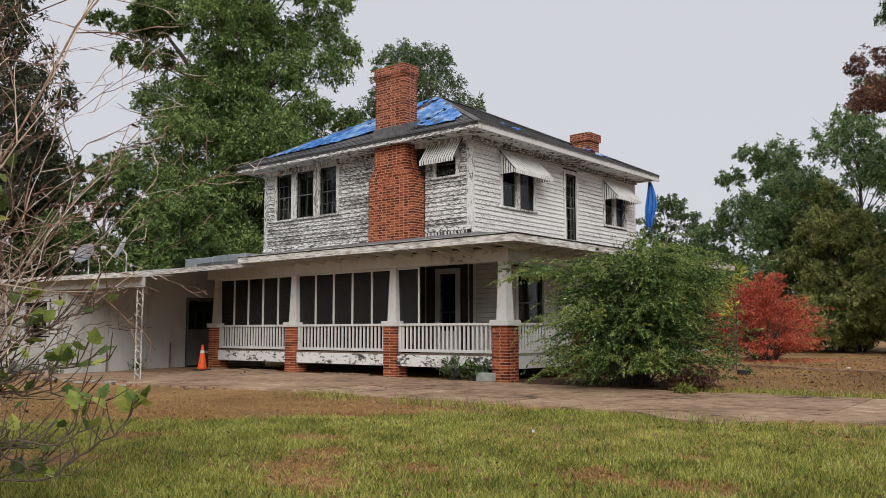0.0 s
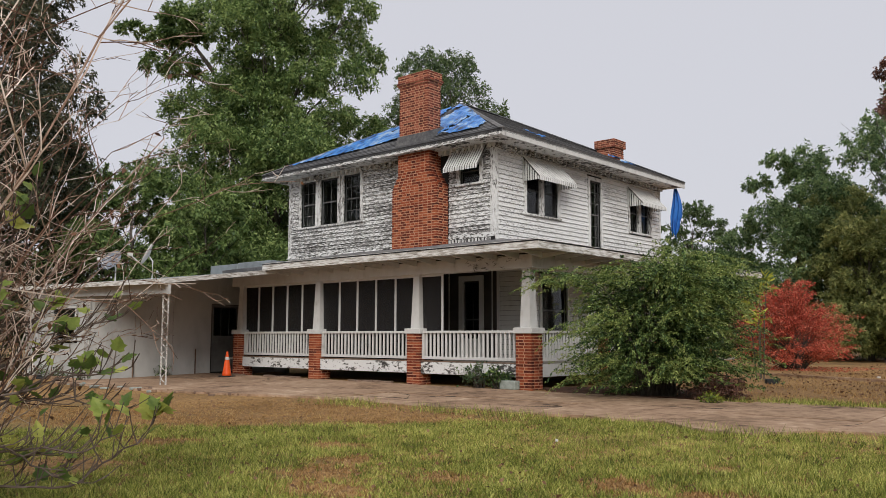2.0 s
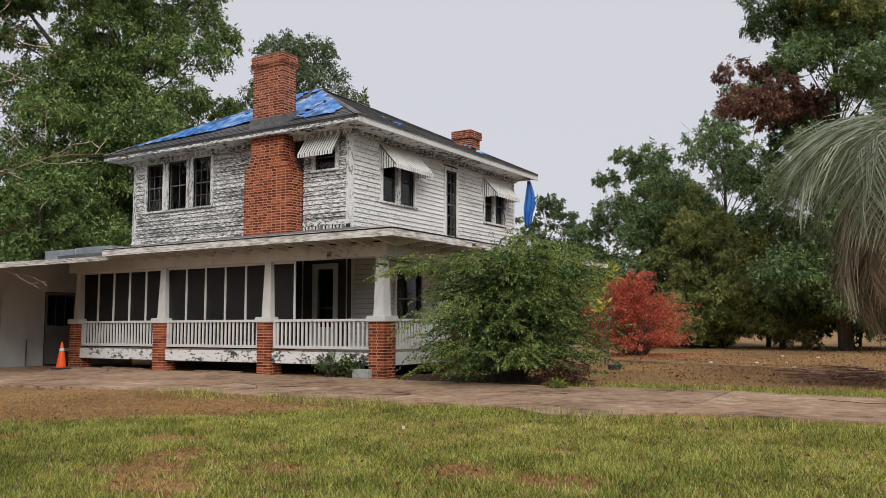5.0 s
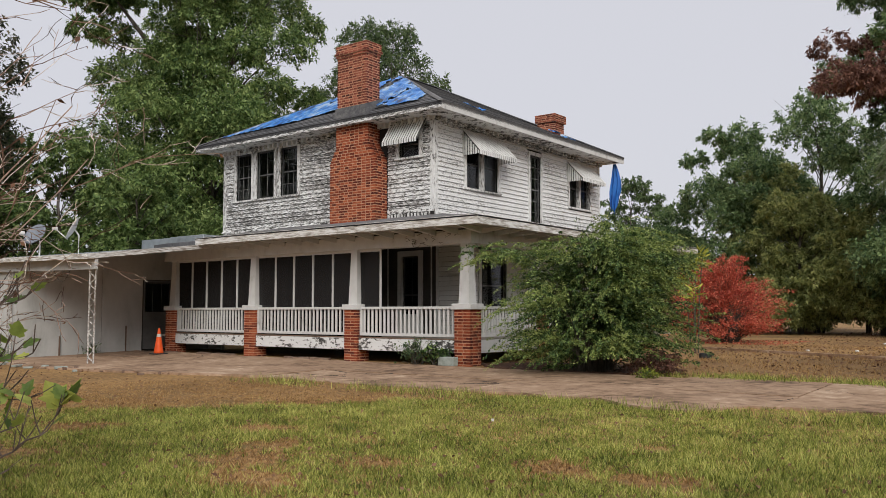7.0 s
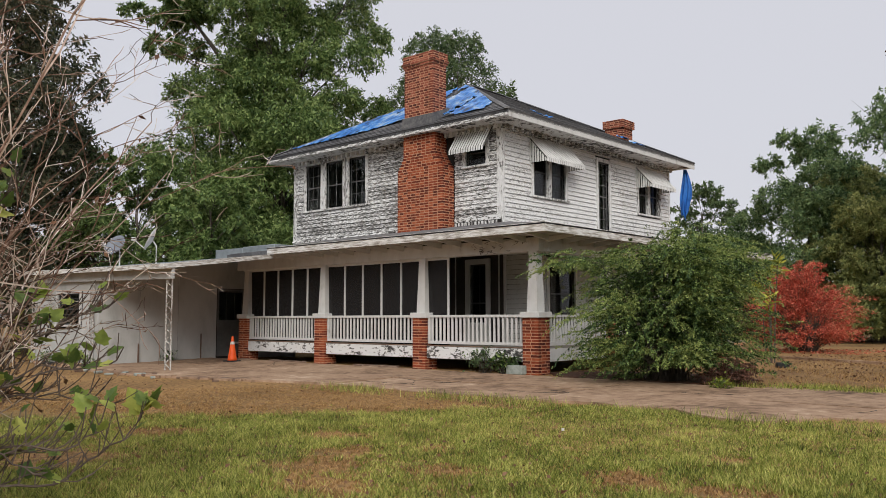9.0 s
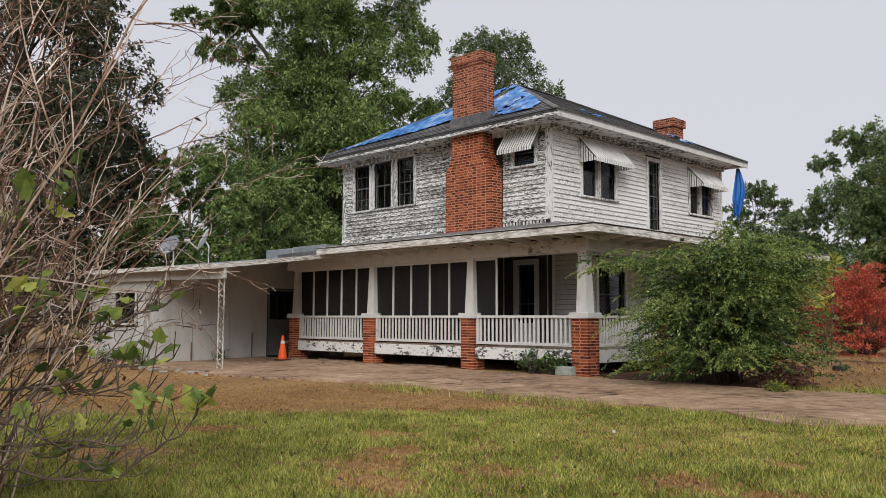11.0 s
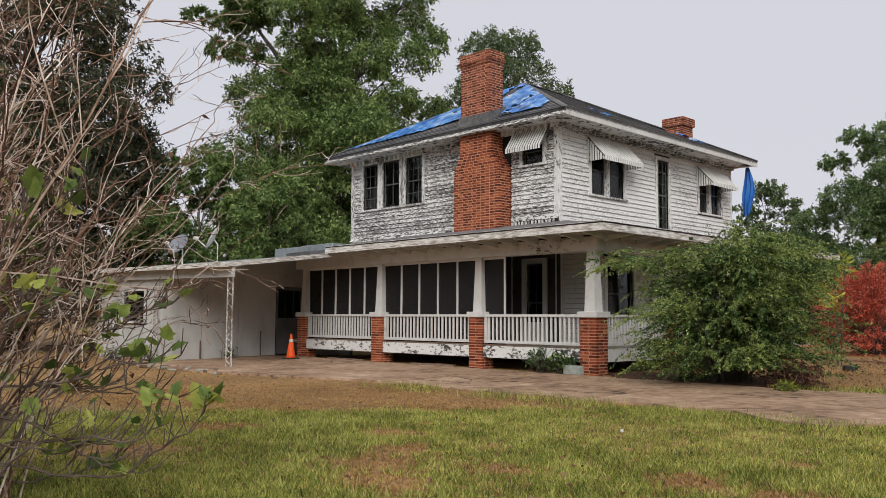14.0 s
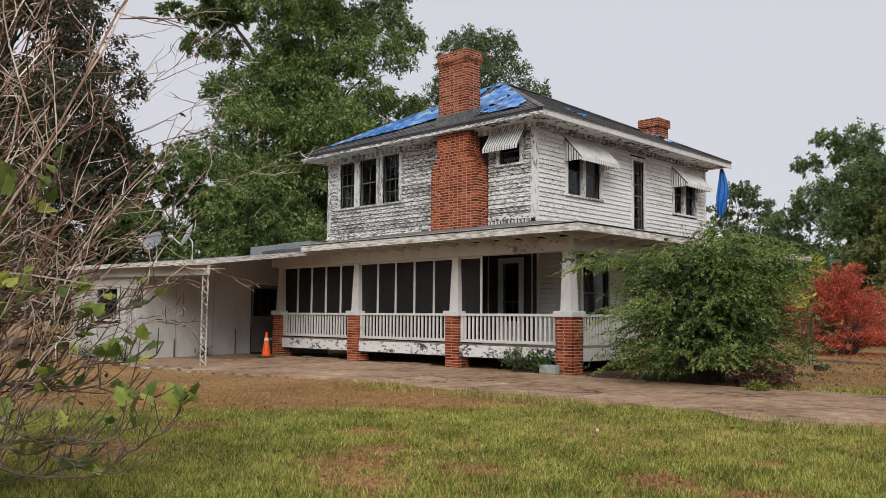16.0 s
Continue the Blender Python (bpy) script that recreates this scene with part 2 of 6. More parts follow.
_l.new(_x.outputs["Shader"], _n["Material Output"].inputs["Surface"])

M_glass = bpy.data.materials.new("window_glass")
M_glass.use_nodes = True
_b = M_glass.node_tree.nodes["Principled BSDF"]
_b.inputs["Base Color"].default_value = (0.4, 0.42, 0.42, 1)
_b.inputs["Transmission Weight"].default_value = 1.0
_b.inputs["Roughness"].default_value = 0.03
_b.inputs["IOR"].default_value = 1.3


# ==== building helpers ====
WHERE = {}


def thing(name, at, label, category, group="", kind=""):
    ob = new(name)
    ob.location = at
    ob.empty_display_size = 0.2
    WHERE[ob] = Vector(at)
    return tagged(ob, label, category, group, kind)


def adopt(ob, parent):
    ob.parent = parent
    ob.matrix_parent_inverse = Matrix.Translation(-WHERE.get(parent, Vector()))
    return ob


def finish(name, mesh, mat, parent=None, label=""):
    mesh.materials.append(mat)
    ob = new(name, mesh)
    if parent is not None:
        adopt(ob, parent)
    return tagged(ob, label)


def part(name, bm, mat, parent=None, label="", smooth=False):
    mesh = bpy.data.meshes.new(name)
    bmesh.ops.recalc_face_normals(bm, faces=bm.faces)
    bm.to_mesh(mesh)
    bm.free()
    if smooth:
        mesh.shade_smooth()
    return finish(name, mesh, mat, parent, label)


def box(x0, x1, y0, y1, z0, z1, bevel=0.0, bm=None):
    own = bmesh.new()
    bmesh.ops.create_cube(own, size=1, matrix=Matrix.Translation(((x0 + x1) / 2, (y0 + y1) / 2, (z0 + z1) / 2))
                          @ Matrix.Diagonal((abs(x1 - x0), abs(y1 - y0), abs(z1 - z0), 1)))
    if bevel:
        bmesh.ops.bevel(own, geom=own.edges[:], offset=bevel, segments=1, affect="EDGES")
    if bm is None:
        return own
    mesh = bpy.data.meshes.new("temp")
    own.to_mesh(mesh)
    own.free()
    bm.from_mesh(mesh)
    bpy.data.meshes.remove(mesh)
    return bm


def prism(points, bm=None):
    """A closed solid from two matching rings of corners (bottom ring, top ring)."""
    bm = bm or bmesh.new()
    a, b = ([bm.verts.new(p) for p in ring] for ring in points)
    k = len(a)
    bm.faces.new(a[::-1])
    bm.faces.new(b)
    for i in range(k):
        bm.faces.new((a[i], a[(i + 1) % k], b[(i + 1) % k], b[i]))
    return bm


def tube(bm, pts, radii, sides=6):
    """A tapered tube along a line of points."""
    pts = [Vector(p) for p in pts]
    rings = []
    for i, p in enumerate(pts):
        d = (pts[min(i + 1, len(pts) - 1)] - pts[max(i - 1, 0)]).normalized()
        u = d.orthogonal().normalized()
        v = d.cross(u)
        rings.append([bm.verts.new(p + float(radii[i]) * (math.cos(6.2832 * j / sides) * u + math.sin(6.2832 * j / sides) * v)) for j in range(sides)])
    for a, b in zip(rings, rings[1:]):
        # match the rings' starting corners so that the tube does not twist
        s = min(range(sides), key=lambda q: (b[q].co - a[0].co).length)
        for j in range(sides):
            bm.faces.new((a[j], a[(j + 1) % sides], b[(j + 1 + s) % sides], b[(j + s) % sides]))
    if sides > 2:
        bm.faces.new(rings[0][::-1])
        bm.faces.new(rings[-1])
    return bm


def ground_z(x, y):
    k = min(1.0, max(0.0, -y / 4.0))
    return -0.08 * k * k * (3 - 2 * k)


def quads_mesh(name, verts):
    """A mesh of loose polygons from an array of shape (n, corners, 3)."""
    n, k = verts.shape[:2]
    mesh = bpy.data.meshes.new(name)
    mesh.vertices.add(n * k)
    mesh.vertices.foreach_set("co", np.ascontiguousarray(verts, dtype=np.float32).ravel())
    mesh.loops.add(n * k)
    mesh.loops.foreach_set("vertex_index", np.arange(n * k, dtype=np.int32))
    mesh.polygons.add(n)
    mesh.polygons.foreach_set("loop_start", np.arange(n, dtype=np.int32) * k)
    mesh.polygons.foreach_set("loop_total", np.full(n, k, dtype=np.int32))
    mesh.update(calc_edges=True)
    return mesh


def leaf_quads(centres, size, rng, droop=0.3, slim=0.5, along=None):
    """Pointed, slightly folded leaves round the given centres."""
    n = len(centres)
    d = rng.normal(size=(n, 3)) if along is None else along + 0.45 * rng.normal(size=(n, 3))
    d[:, 2] -= droop
    d /= np.linalg.norm(d, axis=1)[:, None] + 1e-9
    s = np.cross(d, rng.normal(size=(n, 3)) * 0.6 + np.array([0, 0, 1.0]))
    s /= np.linalg.norm(s, axis=1)[:, None] + 1e-9
    size = (size * rng.uniform(0.6, 1.35, n))[:, None]
    up = np.cross(s, d)
    mid = centres + d * size * 0.45 + up * size * 0.08
    return np.stack([centres, mid + s * size * slim * 0.5, centres + d * size, mid - s * size * slim * 0.5], axis=1)


def far_leaves(centres, size, rng, along):
    """Pointed three-cornered leaves, for crowns that stay far off."""
    quads = leaf_quads(centres, size, rng, along=along)
    half = (quads[:, 1] - quads[:, 3]) * 0.5
    return np.stack([quads[:, 0] - half, quads[:, 0] + half, quads[:, 2]], axis=1)


# ==== ground ====
def build_ground():
    bm = bmesh.new()
    xs = sorted(set([-1500, -600, -250, -120, -70] + [v * 1.0 for v in range(-45, 46)] + [70, 120, 250, 600, 1500]))
    ys = sorted(set([-1500, -600, -250, -120, -60] + [v * 1.0 for v in range(-30, 61)] + [90, 150, 300, 700, 1500]))
    grid = [[bm.verts.new((x, y, ground_z(x, y) + (0.03 * noise.noise(Vector((x * 0.4, y * 0.4, 3))) - 0.02 if abs(x) < 46 and -30 <= y < 60 else -0.02)))
             for x in xs] for y in ys]
    for r0, r1 in zip(grid, grid[1:]):
        for i in range(len(xs) - 1):
            bm.faces.new((r0[i], r0[i + 1], r1[i + 1], r1[i]))
    m = material("lawn_soil_and_straw", [(0.34, (0.07, 0.04, 0.02)), (0.45, (0.2, 0.115, 0.046)), (0.56, (0.36, 0.21, 0.08)), (0.7, (0.47, 0.32, 0.15))],
                 14, 10, 0.95, bump=0.6, scale2=0.35, blend2=0.3)
    n, l = m.node_tree.nodes, m.node_tree.links
    bsdf = n["Principled BSDF"]
    straw = bsdf.inputs["Base Color"].links[0].from_socket
    co = n["Texture Coordinate"]
    patch = n.new("ShaderNodeTexNoise")
    patch.inputs["Scale"].default_value = 0.55
    patch.inputs["Detail"].default_value = 5
    l.new(co.outputs["Object"], patch.inputs["Vector"])
    fine = n.new("ShaderNodeTexNoise")
    fine.inputs["Scale"].default_value = 30
    l.new(co.outputs["Object"], fine.inputs["Vector"])
    green = n.new("ShaderNodeValToRGB")
    green.color_ramp.elements[0].color = (0.06, 0.055, 0.018, 1)
    green.color_ramp.elements[1].color = (0.19, 0.16, 0.055, 1)
    l.new(fine.outputs["Fac"], green.inputs["Fac"])
    sep = n.new("ShaderNodeSeparateXYZ")
    l.new(co.outputs["Object"], sep.inputs[0])
    near = n.new("ShaderNodeMapRange")
    near.inputs["From Min"].default_value, near.inputs["From Max"].default_value = -5.5, -8.0
    near.inputs["To Min"].default_value, near.inputs["To Max"].default_value = -0.3, 0.03
    l.new(sep.outputs["Y"], near.inputs["Value"])
    total = n.new("ShaderNodeMath")
    total.operation = "ADD"
    l.new(patch.outputs["Fac"], total.inputs[0])
    l.new(near.outputs["Result"], total.inputs[1])
    cut = n.new("ShaderNodeMapRange")
    cut.inputs["From Min"].default_value, cut.inputs["From Max"].default_value = 0.5, 0.68
    l.new(total.outputs[0], cut.inputs["Value"])
    mix = n.new("ShaderNodeMix")
    mix.data_type = "RGBA"
    l.new(cut.outputs["Result"], mix.inputs["Factor"])
    l.new(straw, mix.inputs["A"])
    l.new(green.outputs["Color"], mix.inputs["B"])
    l.new(mix.outputs["Result"], bsdf.inputs["Base Color"])
    ground = part("ground", bm, m, None, "", True)
    tagged(ground, "straw-brown lawn with green grass patches and fallen leaves", "ground", kind="structure")


build_ground()


# ==== house: walls ====
M_sash = material("grey_sash_wood", [(0.3, (0.03, 0.03, 0.03)), (0.5, (0.08, 0.08, 0.08)), (0.7, (0.2, 0.2, 0.2))], 8, 6, 0.7, bump=0.2, per_object=0.2)
# upper storey
UX0, UX1, UY0, UY1, UZ0, UZ1 = -11.58, -2.93, 2.5, 11.85, 3.55, 6.38
# ground floor
GX0, GX1, GY0, GY1, GZ0, GZ1 = -11.2, -1.9, 2.5, 12.0, 0.5, 3.0
EXPOSURE = 0.125

house = thing("house", (-7, 7, 0), "abandoned two-storey white clapboard house with peeling paint and tarped roof", "house")


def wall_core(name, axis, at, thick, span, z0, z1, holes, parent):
    """A wall with openings, built of near-black blocks whose colour puts shade behind boards and panes. axis 'x': runs
    along x at y=at..at+thick; axis 'y': runs along y at x=at-thick..at.
    """
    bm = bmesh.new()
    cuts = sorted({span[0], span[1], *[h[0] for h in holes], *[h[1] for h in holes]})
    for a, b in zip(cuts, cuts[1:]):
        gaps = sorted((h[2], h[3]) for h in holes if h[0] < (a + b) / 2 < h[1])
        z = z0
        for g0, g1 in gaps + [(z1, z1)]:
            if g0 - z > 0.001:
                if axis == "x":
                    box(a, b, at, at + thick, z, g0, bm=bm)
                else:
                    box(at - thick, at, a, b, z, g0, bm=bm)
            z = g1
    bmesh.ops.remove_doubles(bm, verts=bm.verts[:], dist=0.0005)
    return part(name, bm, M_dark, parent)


def clad(wall, axis, at, span, z0, z1, holes, mat, face, gap=0.002):
    """Overlapping boards on a wall, each its own piece; face is the outward direction (+1 or -1)."""
    z, course = z0, 0
    while z < z1 - 0.02:
        top = min(z + EXPOSURE, z1)
        stops = [(h[0], h[1]) for h in holes if h[2] < top - 0.02 and h[3] > z + 0.02]
        runs, left = [], span[0]
        for h0, h1 in sorted(stops) + [(span[1], span[1])]:
            if h0 - left > 0.03:
                runs.append((left, h0))
            left = max(left, h1)
        for a, b in runs:
            # long runs are made of two or three boards
            pieces = max(1, round((b - a) / 3.6))
            cut = [a] + [a + (b - a) * (k + random.uniform(-0.2, 0.2)) / pieces for k in range(1, pieces)] + [b]
            for p, q in zip(cut, cut[1:]):
                lift = random.uniform(0, 0.004)
                o0, o1 = 0.034 + lift, 0.005
                bm = bmesh.new()
                p2, q2 = p + 0.0015, q - 0.0015
                if axis == "x":
                    f = lambda u, o, zz: (u, at + face * o, zz)
                else:
                    f = lambda u, o, zz: (at + face * o, u, zz)
                prism(([f(p2, 0.001, z), f(q2, 0.001, z), f(q2, o0, z), f(p2, o0, z)],
                       [f(p2, 0.001, top - gap), f(q2, 0.001, top - gap), f(q2, o1, top - gap), f(p2, o1, top - gap)]), bm)
                part("siding_board", bm, mat, wall)
        z += EXPOSURE
        course += 1


def casing(axis, at, face, u0, u1, z0, z1, parent, name="window", sashes=1, depth=0.05, trim=0.11, sill=True, muntins=(2, 2), glass=True, paint=None):
    """A framed opening: casing, sill, sash bars and panes. One part with sub-parts."""
    f = (lambda u, o, z: (u, at + face * o, z)) if axis == "x" else (lambda u, o, z: (at + face * o, u, z))

    def slab(u_a, u_b, o_a, o_b, z_a, z_b, bm=None, bevel=0.0):
        p, q = f(u_a, o_a, z_a), f(u_b, o_b, z_b)
        return box(min(p[0], q[0]), max(p[0], q[0]), min(p[1], q[1]), max(p[1], q[1]), z_a, z_b, bevel, bm)

    bm = bmesh.new()
    slab(u0 - trim, u0, -0.1, depth, z0, z1 + trim, bm)
    slab(u1, u1 + trim, -0.1, depth, z0, z1 + trim, bm)
    slab(u0, u1, -0.1, depth, z1, z1 + trim, bm)
    paint = paint or M_trim
    frame_part = part(name, bm, paint, parent)
    if sill:
        part("sill", slab(u0 - trim - 0.02, u1 + trim + 0.02, -0.1, depth + 0.035, z0 - 0.055, z0, None, 0.004), paint, frame_part)
    width = (u1 - u0) / sashes
    for s in range(sashes):
        a, b = u0 + s * width, u0 + (s + 1) * width
        if s:
            part("mullion", slab(a - 0.075, a + 0.075, -0.1, depth - 0.01, z0, z1), paint, frame_part)
            a += 0.075
        if s < sashes - 1:
            b -= 0.075
        if glass:
            part("pane", slab(a, b, -0.062, -0.056, z0, z1), M_glass, frame_part).visible_shadow = False
        bm = bmesh.new()
        e = 0.04
        zm = (z0 + z1) / 2
        for aa, bb, za, zb in ((a, a + e, z0, z1), (b - e, b, z0, z1), (a + e, b - e, z0, z0 + e), (a + e, b - e, z1 - e, z1), (a + e, b - e, zm - 0.02, zm + 0.02)):
            slab(aa, bb, -0.085, -0.05, za, zb, bm)
        nu, nz = muntins
        for k in range(1, nu):
            u = a + (b - a) * k / nu
            slab(u - 0.009, u + 0.009, -0.08, -0.053, z0 + e, z1 - e, bm)
        for k in range(1, nz):
            for lo, hi in ((z0, zm), (zm, z1)):
                zz = lo + (hi - lo) * k / nz
                slab(a + e, b - e, -0.079, -0.054, zz - 0.009, zz + 0.009, bm)
        part("sash", bm, M_sash, frame_part, "dark weathered window sash")
    return frame_part


FRONT_WIN = [(-10.96, -10.22, 4.66, 6.14), (-9.98, -9.16, 4.66, 6.14), (-8.88, -8.12, 4.66, 6.14)]
SMALL_WIN = (-4.12, -3.42, 5.29, 5.98)
A_WIN, B_WIN, UP_DOOR = (3.9, 5.45, 4.55, 5.92), (9.68, 11.05, 4.58, 5.85), (7.22, 7.85, 3.85, 5.95)
T = 0.11
grow = lambda h, d: (h[0] - d, h[1] + d, h[2] - d * 0.5, h[3] + d)

w = wall_core("wall_upper_front", "x", UY0, 0.15, (UX0, UX1), UZ0, UZ1, FRONT_WIN + [SMALL_WIN], house)
tagged(w, "upper clapboard wall with badly peeled white paint")
clad(w, "x", UY0, (UX0 + 0.13, UX1 - 0.13), 3.62, UZ1 - 0.2, [grow((FRONT_WIN[0][0], FRONT_WIN[2][1], 4.66, 6.14), T), grow(SMALL_WIN, T), (-6.3, -4.53, 3, 7)], M_peel, -1)
w = wall_core("wall_upper_side", "y", UX1, 0.15, (UY0 + 0.15, UY1), UZ0, UZ1, [A_WIN, B_WIN, UP_DOOR], house)
tagged(w, "upper clapboard wall with chalky white paint")
clad(w, "y", UX1, (UY0 + 0.13, UY1 - 0.13), 3.62, UZ1 - 0.2, [grow(A_WIN, T), grow(B_WIN, T), grow(UP_DOOR, T)], M_side, 1)
part("wall_upper_back", box(UX0, UX1 - 0.15, UY1 - 0.15, UY1, UZ0, UZ1), M_side, house)
part("wall_upper_far_side", box(UX0, UX0 + 0.15, UY0 + 0.15, UY1 - 0.15, UZ0, UZ1), M_side, house)
# Added inner surfaces, coloured near-black so the rooms look unlit through the windows.
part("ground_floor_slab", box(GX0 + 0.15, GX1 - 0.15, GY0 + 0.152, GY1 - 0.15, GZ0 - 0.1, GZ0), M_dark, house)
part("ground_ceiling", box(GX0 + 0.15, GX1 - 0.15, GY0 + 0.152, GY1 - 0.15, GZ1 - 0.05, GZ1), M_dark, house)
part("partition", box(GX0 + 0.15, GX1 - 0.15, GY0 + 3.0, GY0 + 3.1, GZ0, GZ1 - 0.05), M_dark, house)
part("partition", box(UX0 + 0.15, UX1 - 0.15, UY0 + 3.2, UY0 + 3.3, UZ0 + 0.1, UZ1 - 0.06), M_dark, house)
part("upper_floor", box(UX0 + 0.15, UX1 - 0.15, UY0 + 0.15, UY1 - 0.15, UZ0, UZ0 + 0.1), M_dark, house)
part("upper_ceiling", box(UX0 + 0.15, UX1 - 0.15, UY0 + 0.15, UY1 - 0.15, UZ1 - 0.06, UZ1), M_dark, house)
for x0, x1, y0, y1 in ((UX0 - 0.03, UX0 + 0.13, UY0 - 0.03, UY0 + 0.02), (UX1 - 0.13, UX1 + 0.03, UY0 - 0.03, UY0 + 0.0), (UX1 + 0.0, UX1 + 0.03, UY0, UY0 + 0.13), (UX1, UX1 + 0.03, UY1 - 0.13, UY1)):
    part("corner_board", box(x0, x1, y0, y1, 3.6, UZ1 - 0.2, 0.004), M_old_trim, house)
part("frieze_board", box(UX0 - 0.035, UX1 + 0.035, UY0 - 0.035, UY0, UZ1 - 0.2, UZ1 - 0.02), M_mold, house)
part("frieze_board", box(UX1, UX1 + 0.035, UY0, UY1, UZ1 - 0.2, UZ1 - 0.02), M_peel, house)

for k, h in enumerate(FRONT_WIN):
    casing("x", UY0, -1, *h, house, trim=0.115, muntins=((3, 2), (2, 1), (3, 2))[k], paint=M_old_trim)
casing("x", UY0, -1, *SMALL_WIN, house, muntins=(1, 1), paint=M_old_trim)
casing("y", UX1, 1, *A_WIN, house, sashes=2, muntins=(1, 1), paint=M_old_trim)
casing("y", UX1, 1, *B_WIN, house, sashes=2, muntins=(2, 1), paint=M_old_trim)
casing("y", UX1, 1, *UP_DOOR, house, name="balcony_door", sill=False, muntins=(3, 3), paint=M_old_trim)

# ground floor
F_DOOR = (-4.01, -3.44, 0.56, 2.62)
F_WINS = [(-10.6, -9.0, 1.1, 2.6), (-8.0, -6.2, 1.1, 2.6)]
S_WIN = (3.1, 4.3, 1.0, 2.65)
w = wall_core("wall_ground_front", "x", GY0 + 0.002, 0.15, (GX0, GX1), GZ0, GZ1, F_WINS + [F_DOOR], house)
clad(w, "x", GY0 + 0.002, (GX0, GX1 - 0.12), GZ0 + 0.06, GZ1, [grow(h, T) for h in F_WINS] + [(-5.0, -2.76, 0, 2.9)], M_trim, -1, 0.006)
w = wall_core("wall_ground_side", "y", GX1, 0.15, (GY0 + 0.152, GY1), GZ0, GZ1, [S_WIN], house)
clad(w, "y", GX1, (GY0 + 0.12, GY1), GZ0 + 0.06, GZ1, [grow(S_WIN, T)], M_trim, 1, 0.006)
part("wall_ground_back", box(GX0, GX1 - 0.15, GY1 - 0.15, GY1, GZ0, GZ1), M_side, house)
part("wall_ground_far_side", box(GX0, GX0 + 0.15, GY0 + 0.152, GY1 - 0.15, GZ0, GZ1), M_side, house)
part("corner_board", box(GX1 - 0.12, GX1 + 0.03, GY0 - 0.03, GY0, GZ0 + 0.05, GZ1, 0.004), M_trim, house)
part("corner_board", box(GX1, GX1 + 0.03, GY0 + 0.0, GY0 + 0.12, GZ0 + 0.05, GZ1, 0.004), M_trim, house)
for h in F_WINS:
    casing("x", GY0, -1, *h, house, sashes=2, muntins=(1, 1))
casing("y", GX1, 1, *S_WIN, house, sashes=1, muntins=(1, 1))
casing("x", GY0, -1, *F_DOOR, house, name="front_door", sill=False, muntins=(2, 1), trim=0.14)
# sidelights beside the front door
for u0, u1 in ((-4.98, -4.16), (-3.29, -2.85)):
    bm = box(u0, u1, GY0 - 0.02, GY0 - 0.005, 0.6, 2.85)
    side = part("sidelight", bm, M_door, house, "dark sidelight beside the front door")
    part("mullion", box((u0 + u1) / 2 + 0.05, (u0 + u1) / 2 + 0.08, GY0 - 0.04, GY0 - 0.02, 0.6, 2.85), M_trim, side)
part("transom", box(-4.26, -3.22, GY0 - 0.022, GY0 - 0.004, 2.76, 2.9), M_door, house)

# porch floor, skirt, beam, ceiling
part("porch_floor", box(-11.4, -0.06, 0.08, GY0, 0.44, 0.5), M_soffit, house)
part("porch_floor", box(GX1 + 0.03, -0.06, GY0, 11.0, 0.44, 0.5), M_soffit, house)
PIERS_X = [-0.21, -3.52, -7.24, -10.79]
PIERS_Y = [3.1, 6.0, 9.4]
for a, b in zip(PIERS_X, PIERS_X[1:]):
    part("porch_skirt", box(b + 0.22, a - 0.22, 0.05, 0.09, 0.25, 0.53), M_mold, house, "white porch skirt board with black mould stains")
    part("floor_edge", box(b + 0.22, a - 0.22, 0.04, 0.1, 0.535, 0.56), M_wood, house)
for a, b in zip([0.21] + PIERS_Y, PIERS_Y):
    part("porch_skirt", box(-0.09, -0.05, a + 0.22, b - 0.22, 0.25, 0.53), M_trim, house)
part("porch_beam", box(-11.2, 0.0, 0.05, 0.37, 2.64, 2.94, 0.006), M_trim, house)
part("porch_beam", box(-0.37, 0.0, 0.37, 11.0, 2.64, 2.94, 0.006), M_trim, house)
part("porch_ceiling", box(-11.2, -0.37, 0.37, GY0 - 0.04, 2.92, 2.96), M_soffit, house)
part("porch_ceiling", box(GX1 + 0.04, -0.37, GY0 - 0.04, 11.0, 2.92, 2.96), M_soffit, house)

# porch roof: eave at -0.8 / +0.77, rising to the upper walls
EX, EY, EXL, EYB, EZ = 0.77, -0.8, -8.55, 11.3, 3.0
bm = bmesh.new()
ring = [(EX, EY), (EXL, EY), (EXL, UY0), (UX1, UY0), (UX1, EYB), (EX, EYB)]


def roof_z(x, y):
    return 3.13 + 0.17 * min(max(0.0, y - EY), max(0.0, EX - x), 3.31)


for quad in (((EX, EY), (EXL, EY), (EXL, UY0), (UX1 + 0.0, UY0)), ((EX, EY), (UX1, UY0), (UX1, EYB), (EX, EYB))):
    bot = [(x, y, roof_z(x, y) - 0.03) for x, y in quad]
    top = [(x, y, roof_z(x, y)) for x, y in quad]
    prism((bot, top), bm)
part("porch_roof", bm, M_shingle, house, "dark porch roof with worn shingles")
part("porch_roof_end", prism(([(-11.75, 0.05, 3.0), (EXL, 0.05, 3.0), (EXL, UY0, 3.0), (-11.75, UY0, 3.0)], [(-11.75, 0.05, 3.16), (EXL, 0.05, 3.16), (EXL, UY0, 3.6), (-11.75, UY0, 3.6)])), M_shingle, house)
part("eave_soffit", box(EXL, EX - 0.03, EY + 0.03, 0.05, 2.97, 2.99), M_soffit, house)
part("eave_soffit", box(0.0, EX - 0.03, 0.05, EYB, 2.97, 2.99), M_soffit, house)
